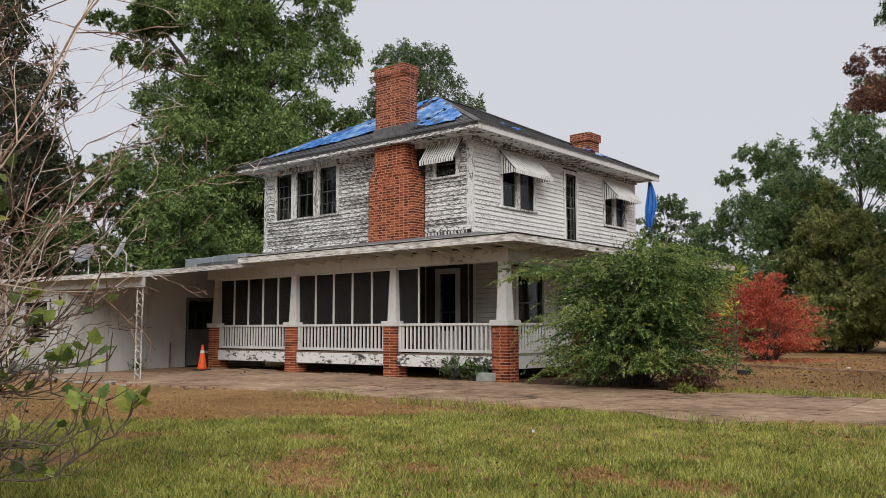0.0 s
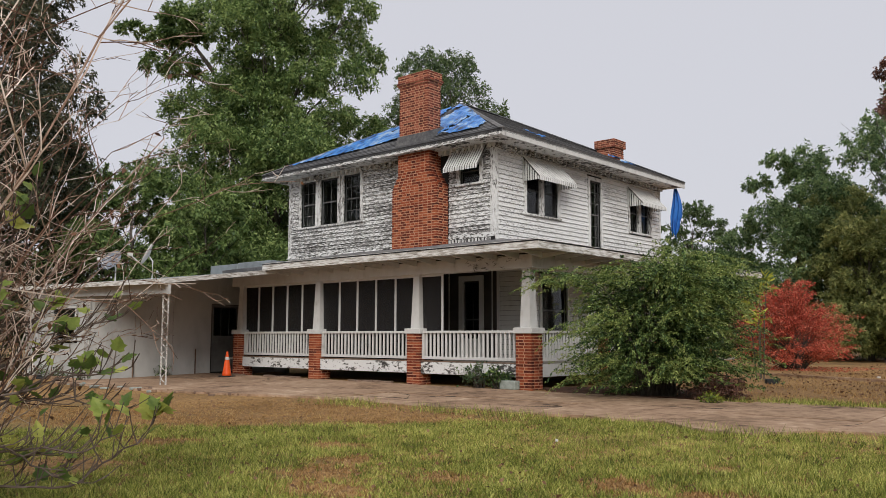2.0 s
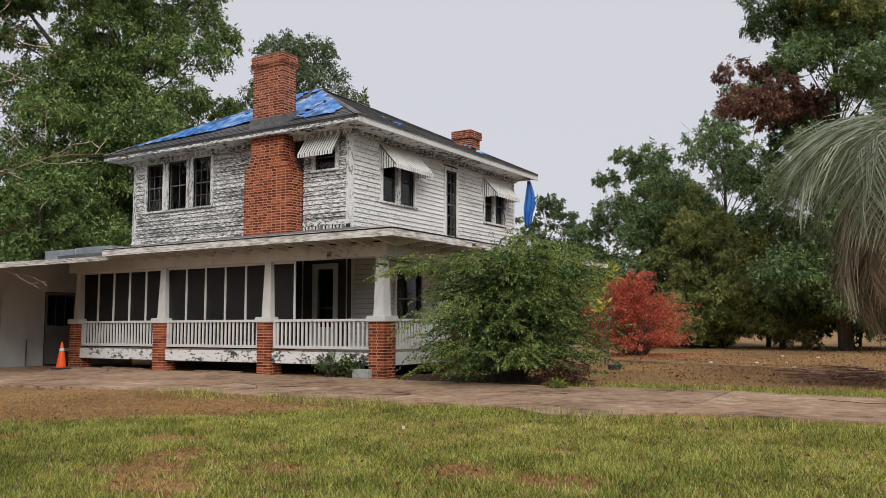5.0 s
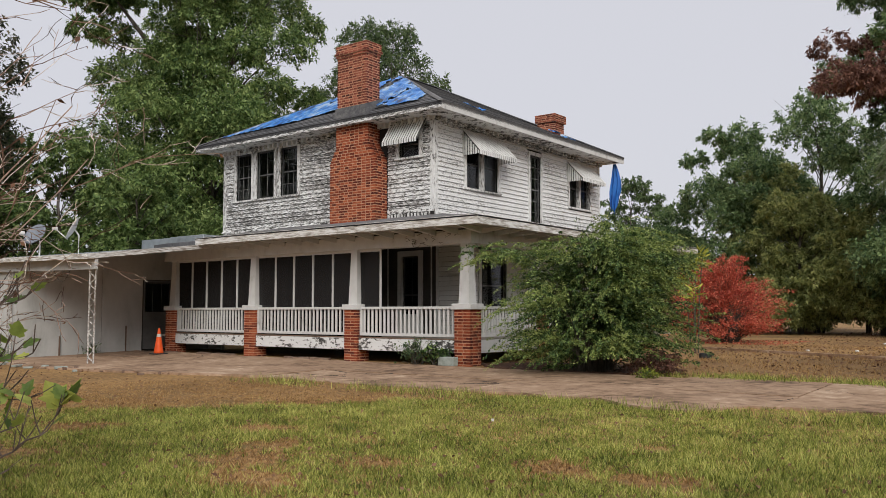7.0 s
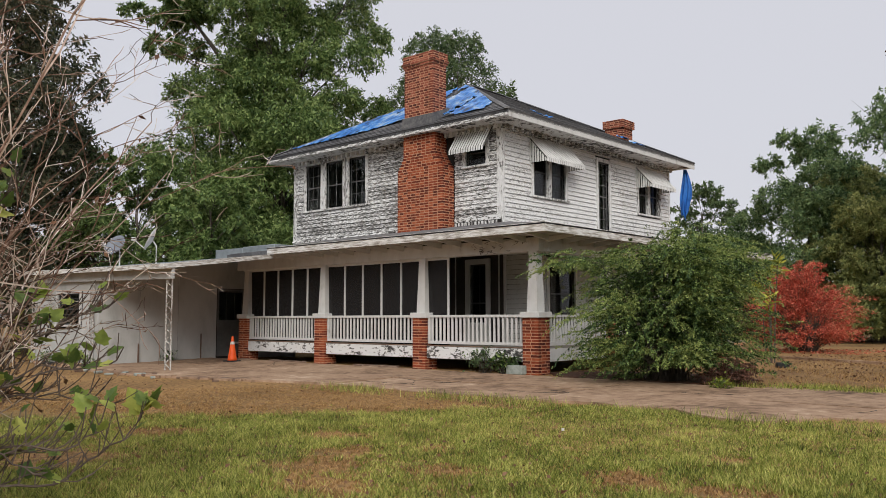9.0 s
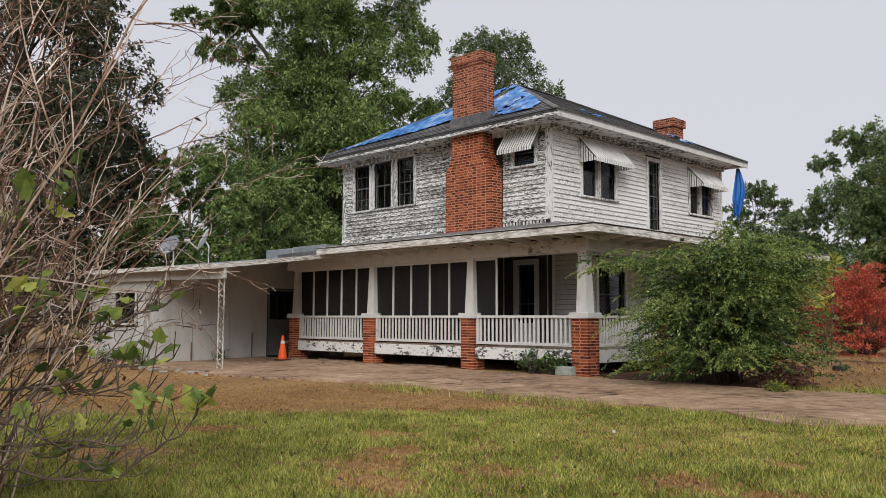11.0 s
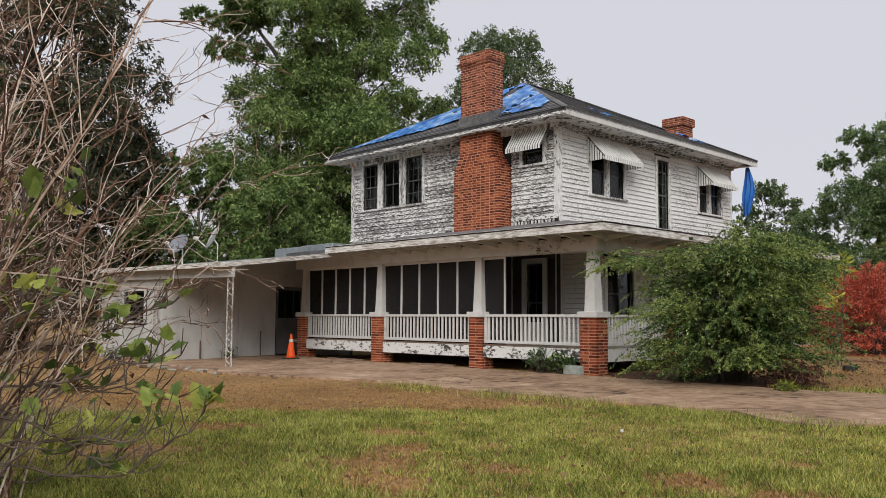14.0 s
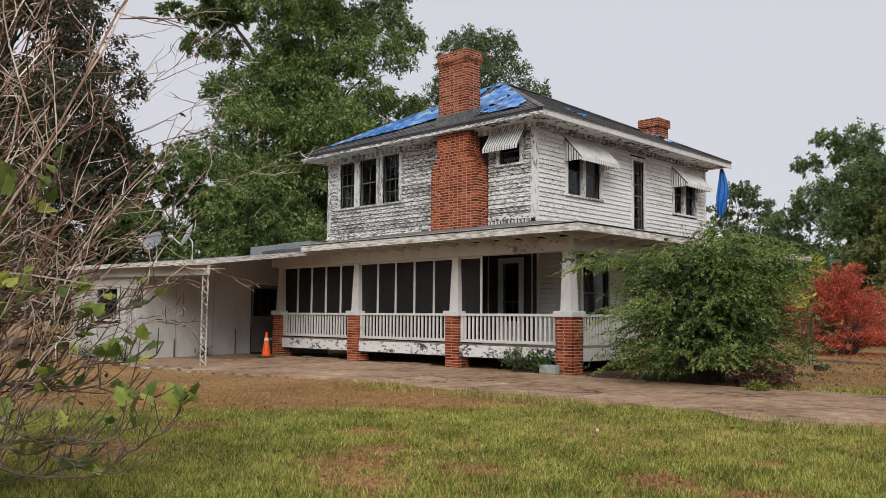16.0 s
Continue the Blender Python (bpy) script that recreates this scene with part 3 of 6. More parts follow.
part("fascia", box(EXL, EX, EY, EY + 0.03, 2.95, 3.14), M_fascia, house, "white fascia with flaking paint")
part("fascia", box(EX - 0.03, EX, EY + 0.03, EYB, 2.95, 3.14), M_fascia, house, "white fascia with flaking paint")
for k in range(15):
    x = -8.45 + k * 0.62
    part("rafter_tail", prism(([(x, EY + 0.04, 2.93), (x + 0.05, EY + 0.04, 2.93), (x + 0.05, 0.049, 2.84), (x, 0.049, 2.84)],
                               [(x, EY + 0.04, 2.969), (x + 0.05, EY + 0.04, 2.969), (x + 0.05, 0.049, 2.969), (x, 0.049, 2.969)])), M_trim, house)
for k in range(17):
    y = 0.3 + k * 0.65
    part("rafter_tail", prism(([(0.001, y, 2.84), (EX - 0.04, y, 2.93), (EX - 0.04, y + 0.05, 2.93), (0.001, y + 0.05, 2.84)],
                               [(0.001, y, 2.969), (EX - 0.04, y, 2.969), (EX - 0.04, y + 0.05, 2.969), (0.001, y + 0.05, 2.969)])), M_trim, house)

# main roof: hip with a short ridge along y
RX0, RX1, RY0, RY1, RZ = -12.2, -2.14, 1.8, 12.2, 6.42
RIDGE = [(-7.08, 6.05, 8.83), (-7.08, 8.0, 8.83)]


def roof_part(name, corners, mat, lift=0.0):
    bm = bmesh.new()
    prism(([(x, y, z - 0.05 + lift) for x, y, z in corners], [(x, y, z + 0.02 + lift) for x, y, z in corners]), bm)
    return part(name, bm, mat, house)


c00, c10, c11, c01 = (RX0, RY0, RZ), (RX1, RY0, RZ), (RX1, RY1, RZ), (RX0, RY1, RZ)
roof_part("roof_front", [c00, c10, RIDGE[0]], M_shingle)
roof_part("roof_side", [c10, c11, RIDGE[1], RIDGE[0]], M_shingle)
roof_part("roof_back", [c11, c01, RIDGE[1]], M_shingle)
roof_part("roof_far_side", [c01, c00, RIDGE[0], RIDGE[1]], M_shingle)
part("soffit", box(RX0 + 0.03, RX1 - 0.03, RY0 + 0.03, RY1 - 0.03, 6.3, 6.32), M_mold, house)
part("fascia", box(RX0, RX1, RY0, RY0 + 0.03, 6.29, 6.4), M_peel, house, "white fascia with flaking paint")
part("fascia", box(RX1 - 0.03, RX1, RY0 + 0.03, RY1, 6.26, 6.4), M_trim, house)
part("fascia", box(RX0, RX0 + 0.03, RY0 + 0.03, RY1, 6.29, 6.4), M_trim, house)

part("door_jamb", box(-2.845, -2.765, GY0 - 0.05, GY0, 0.55, 2.9, 0.004), M_trim, house)
part("kick_panel", box(-4.0, -3.45, GY0 - 0.02, GY0 - 0.005, 0.57, 1.08, 0.004), M_trim, house, "white lower panel of the front door")
part("base_board", box(UX0, -6.3, UY0 - 0.05, UY0 - 0.036, 3.5, 3.72), M_mold, house)
part("base_board", box(-4.52, UX1, UY0 - 0.055, UY0 - 0.038, 3.78, 3.9), M_mold, house, "mould-blackened board at the wall's foot")
# Solid near-black strip paints the shade behind the flashing tabs.
part("flashing_gap", box(-4.52, UX1 + 0.03, UY0 - 0.05, UY0 - 0.036, 3.6, 3.775), M_dark, house)
for k in range(13):
    u = -4.46 + k * 0.117
    part("flashing_tab", box(u - 0.033, u + 0.033, UY0 - 0.075, UY0 - 0.052, 3.64 + 0.012 * (k % 3), 3.765), M_old_trim, house)


# shingle courses and hip caps
def courses(name, a, b, apex_a, apex_b, n):
    """Lapped strips from the eave a-b up to the ridge or apex."""
    a, b, apex_a, apex_b = (Vector(v) for v in (a, b, apex_a, apex_b))
    up = (b - a).cross(apex_a - a).normalized()
    if up.z < 0:
        up = -up
    for k in range(n):
        f0, f1 = k / n, min(0.995, (k + 1.15) / n)
        p, q, r, s = a.lerp(apex_a, f0), b.lerp(apex_b, f0), b.lerp(apex_b, f1), a.lerp(apex_a, f1)
        low, high = up * (0.032 + random.uniform(0, 0.008)), up * 0.022
        part(name, prism(([p + up * 0.021, q + up * 0.021, r + up * 0.021, s + up * 0.021], [p + low, q + low, r + high, s + high])), M_shingle, house)


courses("shingle_course", c00, c10, RIDGE[0], RIDGE[0], 26)
courses("shingle_course", c10, c11, RIDGE[0], RIDGE[1], 26)
for a, b in ((c00, RIDGE[0]), (c10, RIDGE[0]), (RIDGE[0], RIDGE[1]), (c11, RIDGE[1])):
    a, b = Vector(a) + Vector((0, 0, 0.03)), Vector(b) + Vector((0, 0, 0.03))
    side = (b - a).cross(Vector((0, 0, 1))).normalized() * 0.09
    lift = Vector((0, 0, 0.045))
    part("hip_cap", prism(([a - side, a + side, b + side, b - side], [a - side * 0.3 + lift, a + side * 0.3 + lift, b + side * 0.3 + lift, b - side * 0.3 + lift])), M_shingle, house)

# rafter blocks under the upper eave, with peeled paint
n_block = 40
for k in range(n_block):
    u = UX0 + 0.1 + (UX1 - UX0 - 0.2) * k / (n_block - 1)
    if not -6.1 < u < -4.8:
        part("eave_block", box(u - 0.035, u + 0.035, UY0 - 0.16, UY0 - 0.036, 6.17, 6.3), M_mold, house)
for k in range(n_block + 2):
    u = UY0 + 0.1 + (UY1 - UY0 - 0.2) * k / (n_block + 1)
    part("eave_block", box(UX1 + 0.036, UX1 + 0.16, u - 0.035, u + 0.035, 6.17, 6.3), M_peel, house)
# loose flashing tabs where the porch roof meets the front wall
for k in range(34):
    u = UX0 + 0.1 + (UX1 - UX0 - 0.3) * k / 33
    if u < -6.4 and random.random() < 0.8:
        lift = random.uniform(0, 0.05)
        part("flashing_tab", prism(([(u - 0.075, UY0 - 0.14, 3.66), (u + 0.075, UY0 - 0.14, 3.66), (u + 0.075, UY0 - 0.12, 3.66), (u - 0.075, UY0 - 0.12, 3.66)],
                                    [(u - 0.075, UY0 - 0.04, 3.73 + lift * 0.6), (u + 0.075, UY0 - 0.04, 3.73 + lift * 0.6), (u + 0.075, UY0 - 0.028, 3.73 + lift * 0.6), (u - 0.075, UY0 - 0.028, 3.73 + lift * 0.6)])),
             M_mold, house)


# ==== masonry ====
bm = box(-0.5, 0.5, -0.5, 0.5, -0.5, 0.5)
BRICK = bpy.data.meshes.new("brick")
bm.to_mesh(BRICK)
bm.free()
BRICK.materials.append(M_brick)
BRICK_D = BRICK.copy()
BRICK_D.materials.clear()
BRICK_D.materials.append(M_brick_d)


def masonry(name, parent, x0, x1, y0, y1, z0, z1, faces="SE", mesh=None, course=0.0667, length=0.21, label=""):
    """A mortar core with a skin of separate bricks on the named faces (S: -y, E: +x, N, W)."""
    core = part(name, box(x0 + 0.005, x1 - 0.005, y0 + 0.005, y1 - 0.005, z0, z1), M_mortar, parent, label)
    mesh = mesh or BRICK
    rng = random.Random(int(abs(x0 * 1000 + y0 * 77 + z0 * 13)))
    rows = max(1, round((z1 - z0) / course))
    h = (z1 - z0) / rows

    def lay(cx, cy, cz, sx, sy):
        ob = new("brick", mesh)
        out = rng.uniform(-0.002, 0.003)
        ob.location = (cx + out, cy - out, cz)
        ob.scale = (sx, sy, h - (0.018 if course < 0.07 else 0.021))
        adopt(ob, core)

    for r in range(rows):
        cz = z0 + (r + 0.5) * h
        for face in faces:
            along_x = face in "SN"
            a, b = (x0, x1) if along_x else (y0, y1)
            # corner bricks alternate between the faces, course by course
            head = 0.105
            if (r % 2 == 0) != along_x:
                if ("W" if along_x else "S") in faces:
                    a += head
                if ("E" if along_x else "N") in faces:
                    b -= head
            n = max(1, round((b - a) / length))
            step = (b - a) / n
            # free ends start with half a brick on every other course
            cuts = [a + k * step for k in range(n + 1)]
            if r % 2 and n > 1:
                cuts = [a] + [a + (k + 0.5) * step for k in range(n)] + [b]
            for u0, u1 in zip(cuts, cuts[1:]):
                # outer ends run to the corner, inner ends leave a joint
                u0, u1 = u0 + (0.0105 if u0 > a + 0.001 else 0.0), u1 - (0.0105 if u1 < b - 0.001 else 0.0)
                c, step = (u0 + u1) / 2, u1 - u0
                if face == "S":
                    lay(c, y0 + 0.0525, cz, step, 0.105)
                elif face == "N":
                    lay(c, y1 - 0.0525, cz, step, 0.105)
                elif face == "E":
                    lay(x1 - 0.0525, c, cz, 0.105, step)
                else:
                    lay(x0 + 0.0525, c, cz, 0.105, step)
    return core


def column(x, y, faces="SE"):
    t = thing("porch_column", (x, y, 0), "tapered white porch column on a red brick pier", "column", "porch columns")
    masonry("pier", t, x - 0.21, x + 0.21, y - 0.21, y + 0.21, -0.05, 1.2, faces, label="red brick pier")
    part("cap", box(x - 0.255, x + 0.255, y - 0.255, y + 0.255, 1.2, 1.33, 0.01), M_trim, t)
    bm = bmesh.new()
    prism(([(x + a * 0.14, y + b * 0.14, 1.33) for a, b in ((-1, -1), (1, -1), (1, 1), (-1, 1))],
           [(x + a * 0.098, y + b * 0.098, 2.62) for a, b in ((-1, -1), (1, -1), (1, 1), (-1, 1))]), bm)
    part("shaft", bm, M_trim, t, "tapered white wooden shaft")
    part("capital", box(x - 0.12, x + 0.12, y - 0.12, y + 0.12, 2.6, 2.64, 0.004), M_trim, t)
    return t


for px in PIERS_X:
    column(px, 0.21)
for py in PIERS_Y:
    column(-0.21, py)


def railing(axis, at, a, b, n):
    mid = ((a + b) / 2, at, 0.5) if axis == "x" else (at, (a + b) / 2, 0.5)
    t = thing("porch_railing", mid, "white wooden porch railing with square balusters", "railing", "porch railings")

    def bar(name, u0, u1, o, z0, z1, mat=M_trim):
        if axis == "x":
            part(name, box(u0, u1, at - o, at + o, z0, z1, 0.004), mat, t)
        else:
            part(name, box(at - o, at + o, u0, u1, z0, z1, 0.004), mat, t)

    bar("top_rail", a, b, 0.045, 1.21, 1.27)
    bar("bottom_rail", a, b, 0.04, 0.59, 0.66)
    bar("end_post", a, a + 0.07, 0.04, 0.66, 1.21)
    bar("end_post", b - 0.07, b, 0.04, 0.66, 1.21)
    for k in range(n):
        u = a + 0.13 + (b - a - 0.26) * k / (n - 1)
        bar("baluster", u - 0.022, u + 0.022, 0.02, 0.66, 1.21)


for (a, b), n in zip(zip(PIERS_X[1:], PIERS_X), (22, 24, 24)):
    railing("x", 0.13, a + 0.21, b - 0.21, n)
for a, b in zip([0.21] + PIERS_Y, PIERS_Y):
    railing("y", -0.13, a + 0.21, b - 0.21, 20)


def screen(a, b, bars, y=0.2):
    t = thing("porch_screen", ((a + b) / 2, y, 1.27), "dark insect screen in a white wooden frame", "screen", "porch screens")
    part("mesh", box(a, b, y + 0.02, y + 0.024, 0.56, 2.64), M_screen, t, "dark insect mesh").visible_shadow = False
    part("top_frame", box(a, b, y - 0.02, y + 0.02, 2.585, 2.64), M_trim, t)
    for u in bars:
        part("mullion", box(u - 0.022, u + 0.022, y - 0.02, y + 0.018, 1.27, 2.585, 0.003), M_trim, t)


def bay(i, n):
    a, b = PIERS_X[i + 1] + 0.1, PIERS_X[i] - 0.1
    screen(a, b, [a + (b - a) * k / n for k in range(1, n)])


bay(2, 5)
bay(1, 5)
screen(-3.42, -2.72, [-2.74])

# front chimney
stack = thing("front_chimney", (-5.4, 2.25, 3.6), "tall red brick chimney with shoulders and corbelled top", "chimney")
masonry("breast", stack, -6.27, -4.56, 2.0, 2.49, 3.45, 5.3, "SE", label="broad brick chimney breast", course=0.0715, length=0.165)
steps = 5
for k in range(steps):
    f = (k + 0.5) / steps
    masonry("shoulder", stack, -6.27 + 0.23 * f, -4.56 - 0.27 * f, 2.0, 2.49, 5.3 + 0.08 * k, 5.38 + 0.08 * k, "SE", course=0.0715, length=0.165)
masonry("neck", stack, -6.04, -4.84, 2.0, 2.49, 5.7, 6.3, "SE", course=0.0715, length=0.165)
masonry("shaft", stack, -6.05, -4.95, 2.05, 2.6, 6.3, 8.28, "SE", BRICK_D, label="weathered brick stack", course=0.0715, length=0.165)
for k, (o, z0, z1) in enumerate(((0.03, 8.28, 8.35), (0.06, 8.35, 8.42), (0.035, 8.42, 8.62))):
    masonry("corbel", stack, -6.05 - o, -4.95 + o, 2.05 - o, 2.6 + o, z0, z1, "SE", BRICK_D, course=0.0715, length=0.165)
# Near-black block stands in for the shaded flue mouth.
part("flue", box(-5.8, -5.2, 2.2, 2.45, 8.6, 8.64), M_dark, stack)
part("flashing", prism(([(-6.12, 1.95, 6.42), (-4.88, 1.95, 6.42), (-4.88, 2.7, 6.7), (-6.12, 2.7, 6.7)],
                        [(-6.08, 2.0, 6.84), (-4.92, 2.0, 6.84), (-4.92, 2.7, 7.1), (-6.08, 2.7, 7.1)])), M_shingle, stack, "dark tar flashing")
# rear chimney
rear = thing("rear_chimney", (-3.9, 10.2, 7.0), "short red brick chimney on the side roof slope", "chimney")
masonry("shaft", rear, -4.22, -3.56, 9.87, 10.53, 6.8, 7.56, "SE", BRICK_D, course=0.0715, length=0.165)
masonry("corbel", rear, -4.28, -3.5, 9.81, 10.59, 7.56, 7.83, "SE", BRICK_D, course=0.0715, length=0.165)


# ==== awnings ====
def awning(axis, at, face, u0, u1, z_top, drop, reach, cheeks=True):
    """Raised white slats over a channelled sheet, coloured dark for the shade between ribs; the ends closed by hanging
    slats.
    """
    f = (lambda u, o, z: Vector((u, at + face * o, z))) if axis == "x" else (lambda u, o, z: Vector((at + face * o, u, z)))

    def strip(a, b, o0, z0, o1, z1, thick):
        return prism(([f(a, o0, z0), f(b, o0, z0), f(b, o1, z1), f(a, o1, z1)],
                      [f(a, o0, z0 + thick), f(b, o0, z0 + thick), f(b, o1, z1 + thick), f(a, o1, z1 + thick)]))

    t = part("awning", strip(u0, u1, 0.03, z_top, reach, z_top - drop, 0.01), M_slat, house, "white ribbed metal window awning")
    n, wide = max(7, round((u1 - u0) / (0.105 if cheeks else 0.088))), 0.8 if cheeks else 0.64
    pitch = (u1 - u0) / n
    for k in range(n):
        a = u0 + pitch * k
        part("slat", strip(a, a + pitch * wide, 0.03, z_top + 0.03, reach + 0.015, z_top - drop + 0.03, 0.012), M_metal, t)
        part("valance_tab", box(*[v for pair in zip(f(a, reach + 0.016, 0)[:2], f(a + pitch * wide, reach + 0.024, 0)[:2]) for v in sorted(pair)],
                                z_top - drop - 0.08, z_top - drop + 0.035), M_metal, t)
    if cheeks:
        for u in (u0 - 0.006, u1 + 0.006):
            m = 7
            for k in range(m):
                o0, o1 = 0.03 + reach * k / m, 0.03 + reach * (k + 0.6) / m
                bm = bmesh.new()
                zb = z_top - drop - 0.06
                prism(([f(u - 0.006, o0, zb), f(u - 0.006, o1, zb), f(u - 0.006, o1, z_top - drop * o1 / reach), f(u - 0.006, o0, z_top - drop * o0 / reach)],
                       [f(u + 0.006, o0, zb), f(u + 0.006, o1, zb), f(u + 0.006, o1, z_top - drop * o1 / reach), f(u + 0.006, o0, z_top - drop * o0 / reach)]), bm)
                part("cheek_slat", bm, M_metal, t)


awning("x", UY0, -1, -4.38, -3.16, 6.27, 0.6, 0.42, cheeks=False)
awning("y", UX1, 1, 3.74, 5.62, 6.1, 0.62, 0.58)
awning("y", UX1, 1, 9.55, 11.2, 6.05, 0.6, 0.58)


# ==== carport and shed ====
shed = thing("shed", (-13.9, -2, 0), "low white plywood-sided shed joined to the carport", "shed")
SX1, SX0, SY0, SY1 = -11.9, -16.0, -3.9, 2.4
SW = (-14.45, -13.0, 1.03, 1.92)
w = wall_core("wall_front", "x", SY0, 0.12, (SX0, SX1), -0.1, 2.45, [SW], shed)
for a, b in ((SX0, -14.95), (-14.95, -14.6), (-12.85, SX1)):
    part("panel", box(a + 0.007, b - 0.007, SY0 - 0.015, SY0 + 0.0, -0.06, 2.4), M_board, w)
part("panel", box(-14.6, -12.85, SY0 - 0.015, SY0, -0.06, 0.93), M_board, w)
part("panel", box(-14.6, -12.85, SY0 - 0.015, SY0, 2.0, 2.4), M_board, w)
casing("x", SY0 - 0.015, -1, *SW, shed, muntins=(2, 3), trim=0.07, depth=0.03)
SD = (-0.12, 0.78, 0.05, 2.05)
w = wall_core("wall_side", "y", SX1, 0.12, (SY0 + 0.12, SY1), -0.1, 2.46, [SD], shed)
edges = [SY0 - 0.015, -2.7, -1.5, -0.2]
for a, b in zip(edges, edges[1:]):
    part("panel", box(SX1, SX1 + 0.015, a + 0.006, b - 0.006, -0.06, 2.46), M_board, w)
part("panel", box(SX1, SX1 + 0.015, -0.2, 0.86, 2.12, 2.46), M_board, w)
part("panel", box(SX1, SX1 + 0.015, 0.86, SY1, -0.06, 2.46), M_board, w)
part("gable_panel", prism(([(SX1 - 0.12, -3.85, 2.462), (SX1 + 0.016, -3.85, 2.462), (SX1 + 0.016, 0.02, 2.462), (SX1 - 0.12, 0.02, 2.462)],
                           [(SX1 - 0.12, -3.85, 2.53), (SX1 + 0.016, -3.85, 2.53), (SX1 + 0.016, 0.02, 2.975), (SX1 - 0.12, 0.02, 2.975)])), M_board, shed)
part("gable_panel", box(SX1 - 0.12, SX1 + 0.016, 0.022, SY1, 2.462, 2.94), M_board, shed)
part("carport_end_wall", box(SX1 + 0.016, -11.2, 2.2, 2.3, -0.05, 2.94), M_board, shed)
casing("y", SX1, 1, *SD, shed, name="shed_door", sill=False, muntins=(3, 1), trim=0.05, depth=0.02, paint=M_grey_door)
part("door_leaf", box(SX1 - 0.05, SX1 - 0.035, SD[0], SD[1], SD[2], 1.15), M_grey_door, shed, "grey panelled lower half of the door")
part("wall_back", box(SX0, SX1 - 0.12, SY1 - 0.12, SY1, -0.1, 2.7), M_board, shed)
part("wall_far_side", box(SX0, SX0 + 0.12, SY0 + 0.12, SY1 - 0.12, -0.1, 2.5), M_board, shed)

carport = thing("carport", (-10, -2, 0), "flat-roofed carport with white fascia and lacy iron posts", "carport")
PX, PY = -8.15, -3.95


def tilt(x):
    return 2.16 + (PX - x) * 0.016


bm = bmesh.new()
prism(([(SX0 - 0.3, PY - 0.1, tilt(SX0) + 0.0), (PX + 0.25, PY - 0.1, tilt(PX)), (PX + 0.25, PY - 0.02, tilt(PX)), (SX0 - 0.3, PY - 0.02, tilt(SX0))],
       [(SX0 - 0.3, PY - 0.1, tilt(SX0) + 0.27), (PX + 0.25, PY - 0.1, tilt(PX) + 0.27), (PX + 0.25, PY - 0.02, tilt(PX) + 0.27), (SX0 - 0.3, PY - 0.02, tilt(SX0) + 0.27)]), bm)
part("beam", bm, M_board, carport, "white carport beam")
bm = bmesh.new()
RC = [(SX0 - 0.5, PY - 0.35, tilt(SX0) + 0.28), (PX + 0.3, PY - 0.35, tilt(PX) + 0.28), (-8.6, 0.02, 2.99), (SX0 - 0.5, 0.02, 2.99)]
prism((RC, [(x, y, z + 0.05) for x, y, z in RC]), bm)
part("roof", bm, M_tin, carport, "low metal carport roof")
lower = [(x + (0.04 if x < -9 else -0.04), y + (0.05 if y < -1 else -0.02), z - 0.012) for x, y, z in RC]
part("underside", prism(([(x, y, z - 0.03) for x, y, z in lower], lower)), M_wood, carport, "bare brown boards under the carport roof")
bm = bmesh.new()
for a, b in ((RC[0], RC[1]), (RC[1], RC[2])):
    (xa, ya, za), (xb, yb, zb) = a, b
    o = Vector((yb - ya, -(xb - xa), 0)).normalized() * 0.03
    prism(([(xa, ya, za - 0.05), (xb, yb, zb - 0.05), (xb + o.x, yb + o.y, zb - 0.05), (xa + o.x, ya + o.y, za - 0.05)],
           [(xa, ya, za + 0.07), (xb, yb, zb + 0.07), (xb + o.x, yb + o.y, zb + 0.07), (xa + o.x, ya + o.y, za + 0.07)]), bm)
part("fascia", bm, M_fascia, carport, "white flaking carport fascia")
bm = bmesh.new()
RB = [(SX0, 0.04, 2.95), (-11.78, 0.04, 2.95), (-11.78, 2.4, 2.98), (SX0, 2.4, 2.98)]
prism((RB, [(x, y, z + 0.06) for x, y, z in RB]), bm)
part("rear_roof", bm, M_tin, carport)


def lattice_post(x, y, z0, z1, turn, parent):
    """Two thin uprights with a wavy iron scroll between them."""
    t = thing("iron_post", (x, y, z0), "rusty white ornamental iron carport post", "post", "carport posts")
    u = Vector((math.cos(turn), math.sin(turn), 0)) * 0.07
    for s in (-1, 1):
        part("upright", tube(bmesh.new(), [Vector((x, y, z0)) + s * u, Vector((x, y, z1)) + s * u], [0.018, 0.018], 4), M_rust, t)
    n = 40
    pts = [Vector((x, y, z0 + (z1 - z0) * k / n)) + u * 0.85 * math.sin(k * 1.25) for k in range(n + 1)]
    part("scroll", tube(bmesh.new(), pts, [0.013] * (n + 1), 4), M_rust, t)


lattice_post(PX, PY, -0.1, 2.16, 0.6, carport)
lattice_post(-12.1, PY - 0.05, -0.1, 2.24, 0.2, carport)
lattice_post(-15.9, PY - 0.05, -0.1, 2.28, 0.2, carport)
addition = thing("roof_curb", (-11.5, 1.4, 2.96), "grey-blue sheet metal box on the rear flat roof", "roof box")
part("side", box(-13.1, -11.6, 0.5, 2.4, 2.96, 3.4, 0.01), M_tin, addition)
part("side", box(-11.59, -9.95, 0.5, 2.2, 3.1, 3.42, 0.01), M_tin, addition)


# ==== pavement ====
drive = thing("driveway", (0, -2.4, -0.06), "cracked brown-stained concrete driveway slabs", "driveway", kind="structure")
XS = [-11.9, -9.3, -6.8, -4.4, -2.0, 0.4, 2.7, 5.0, 7.3, 9.8, 12.4, 15.2, 18.0]
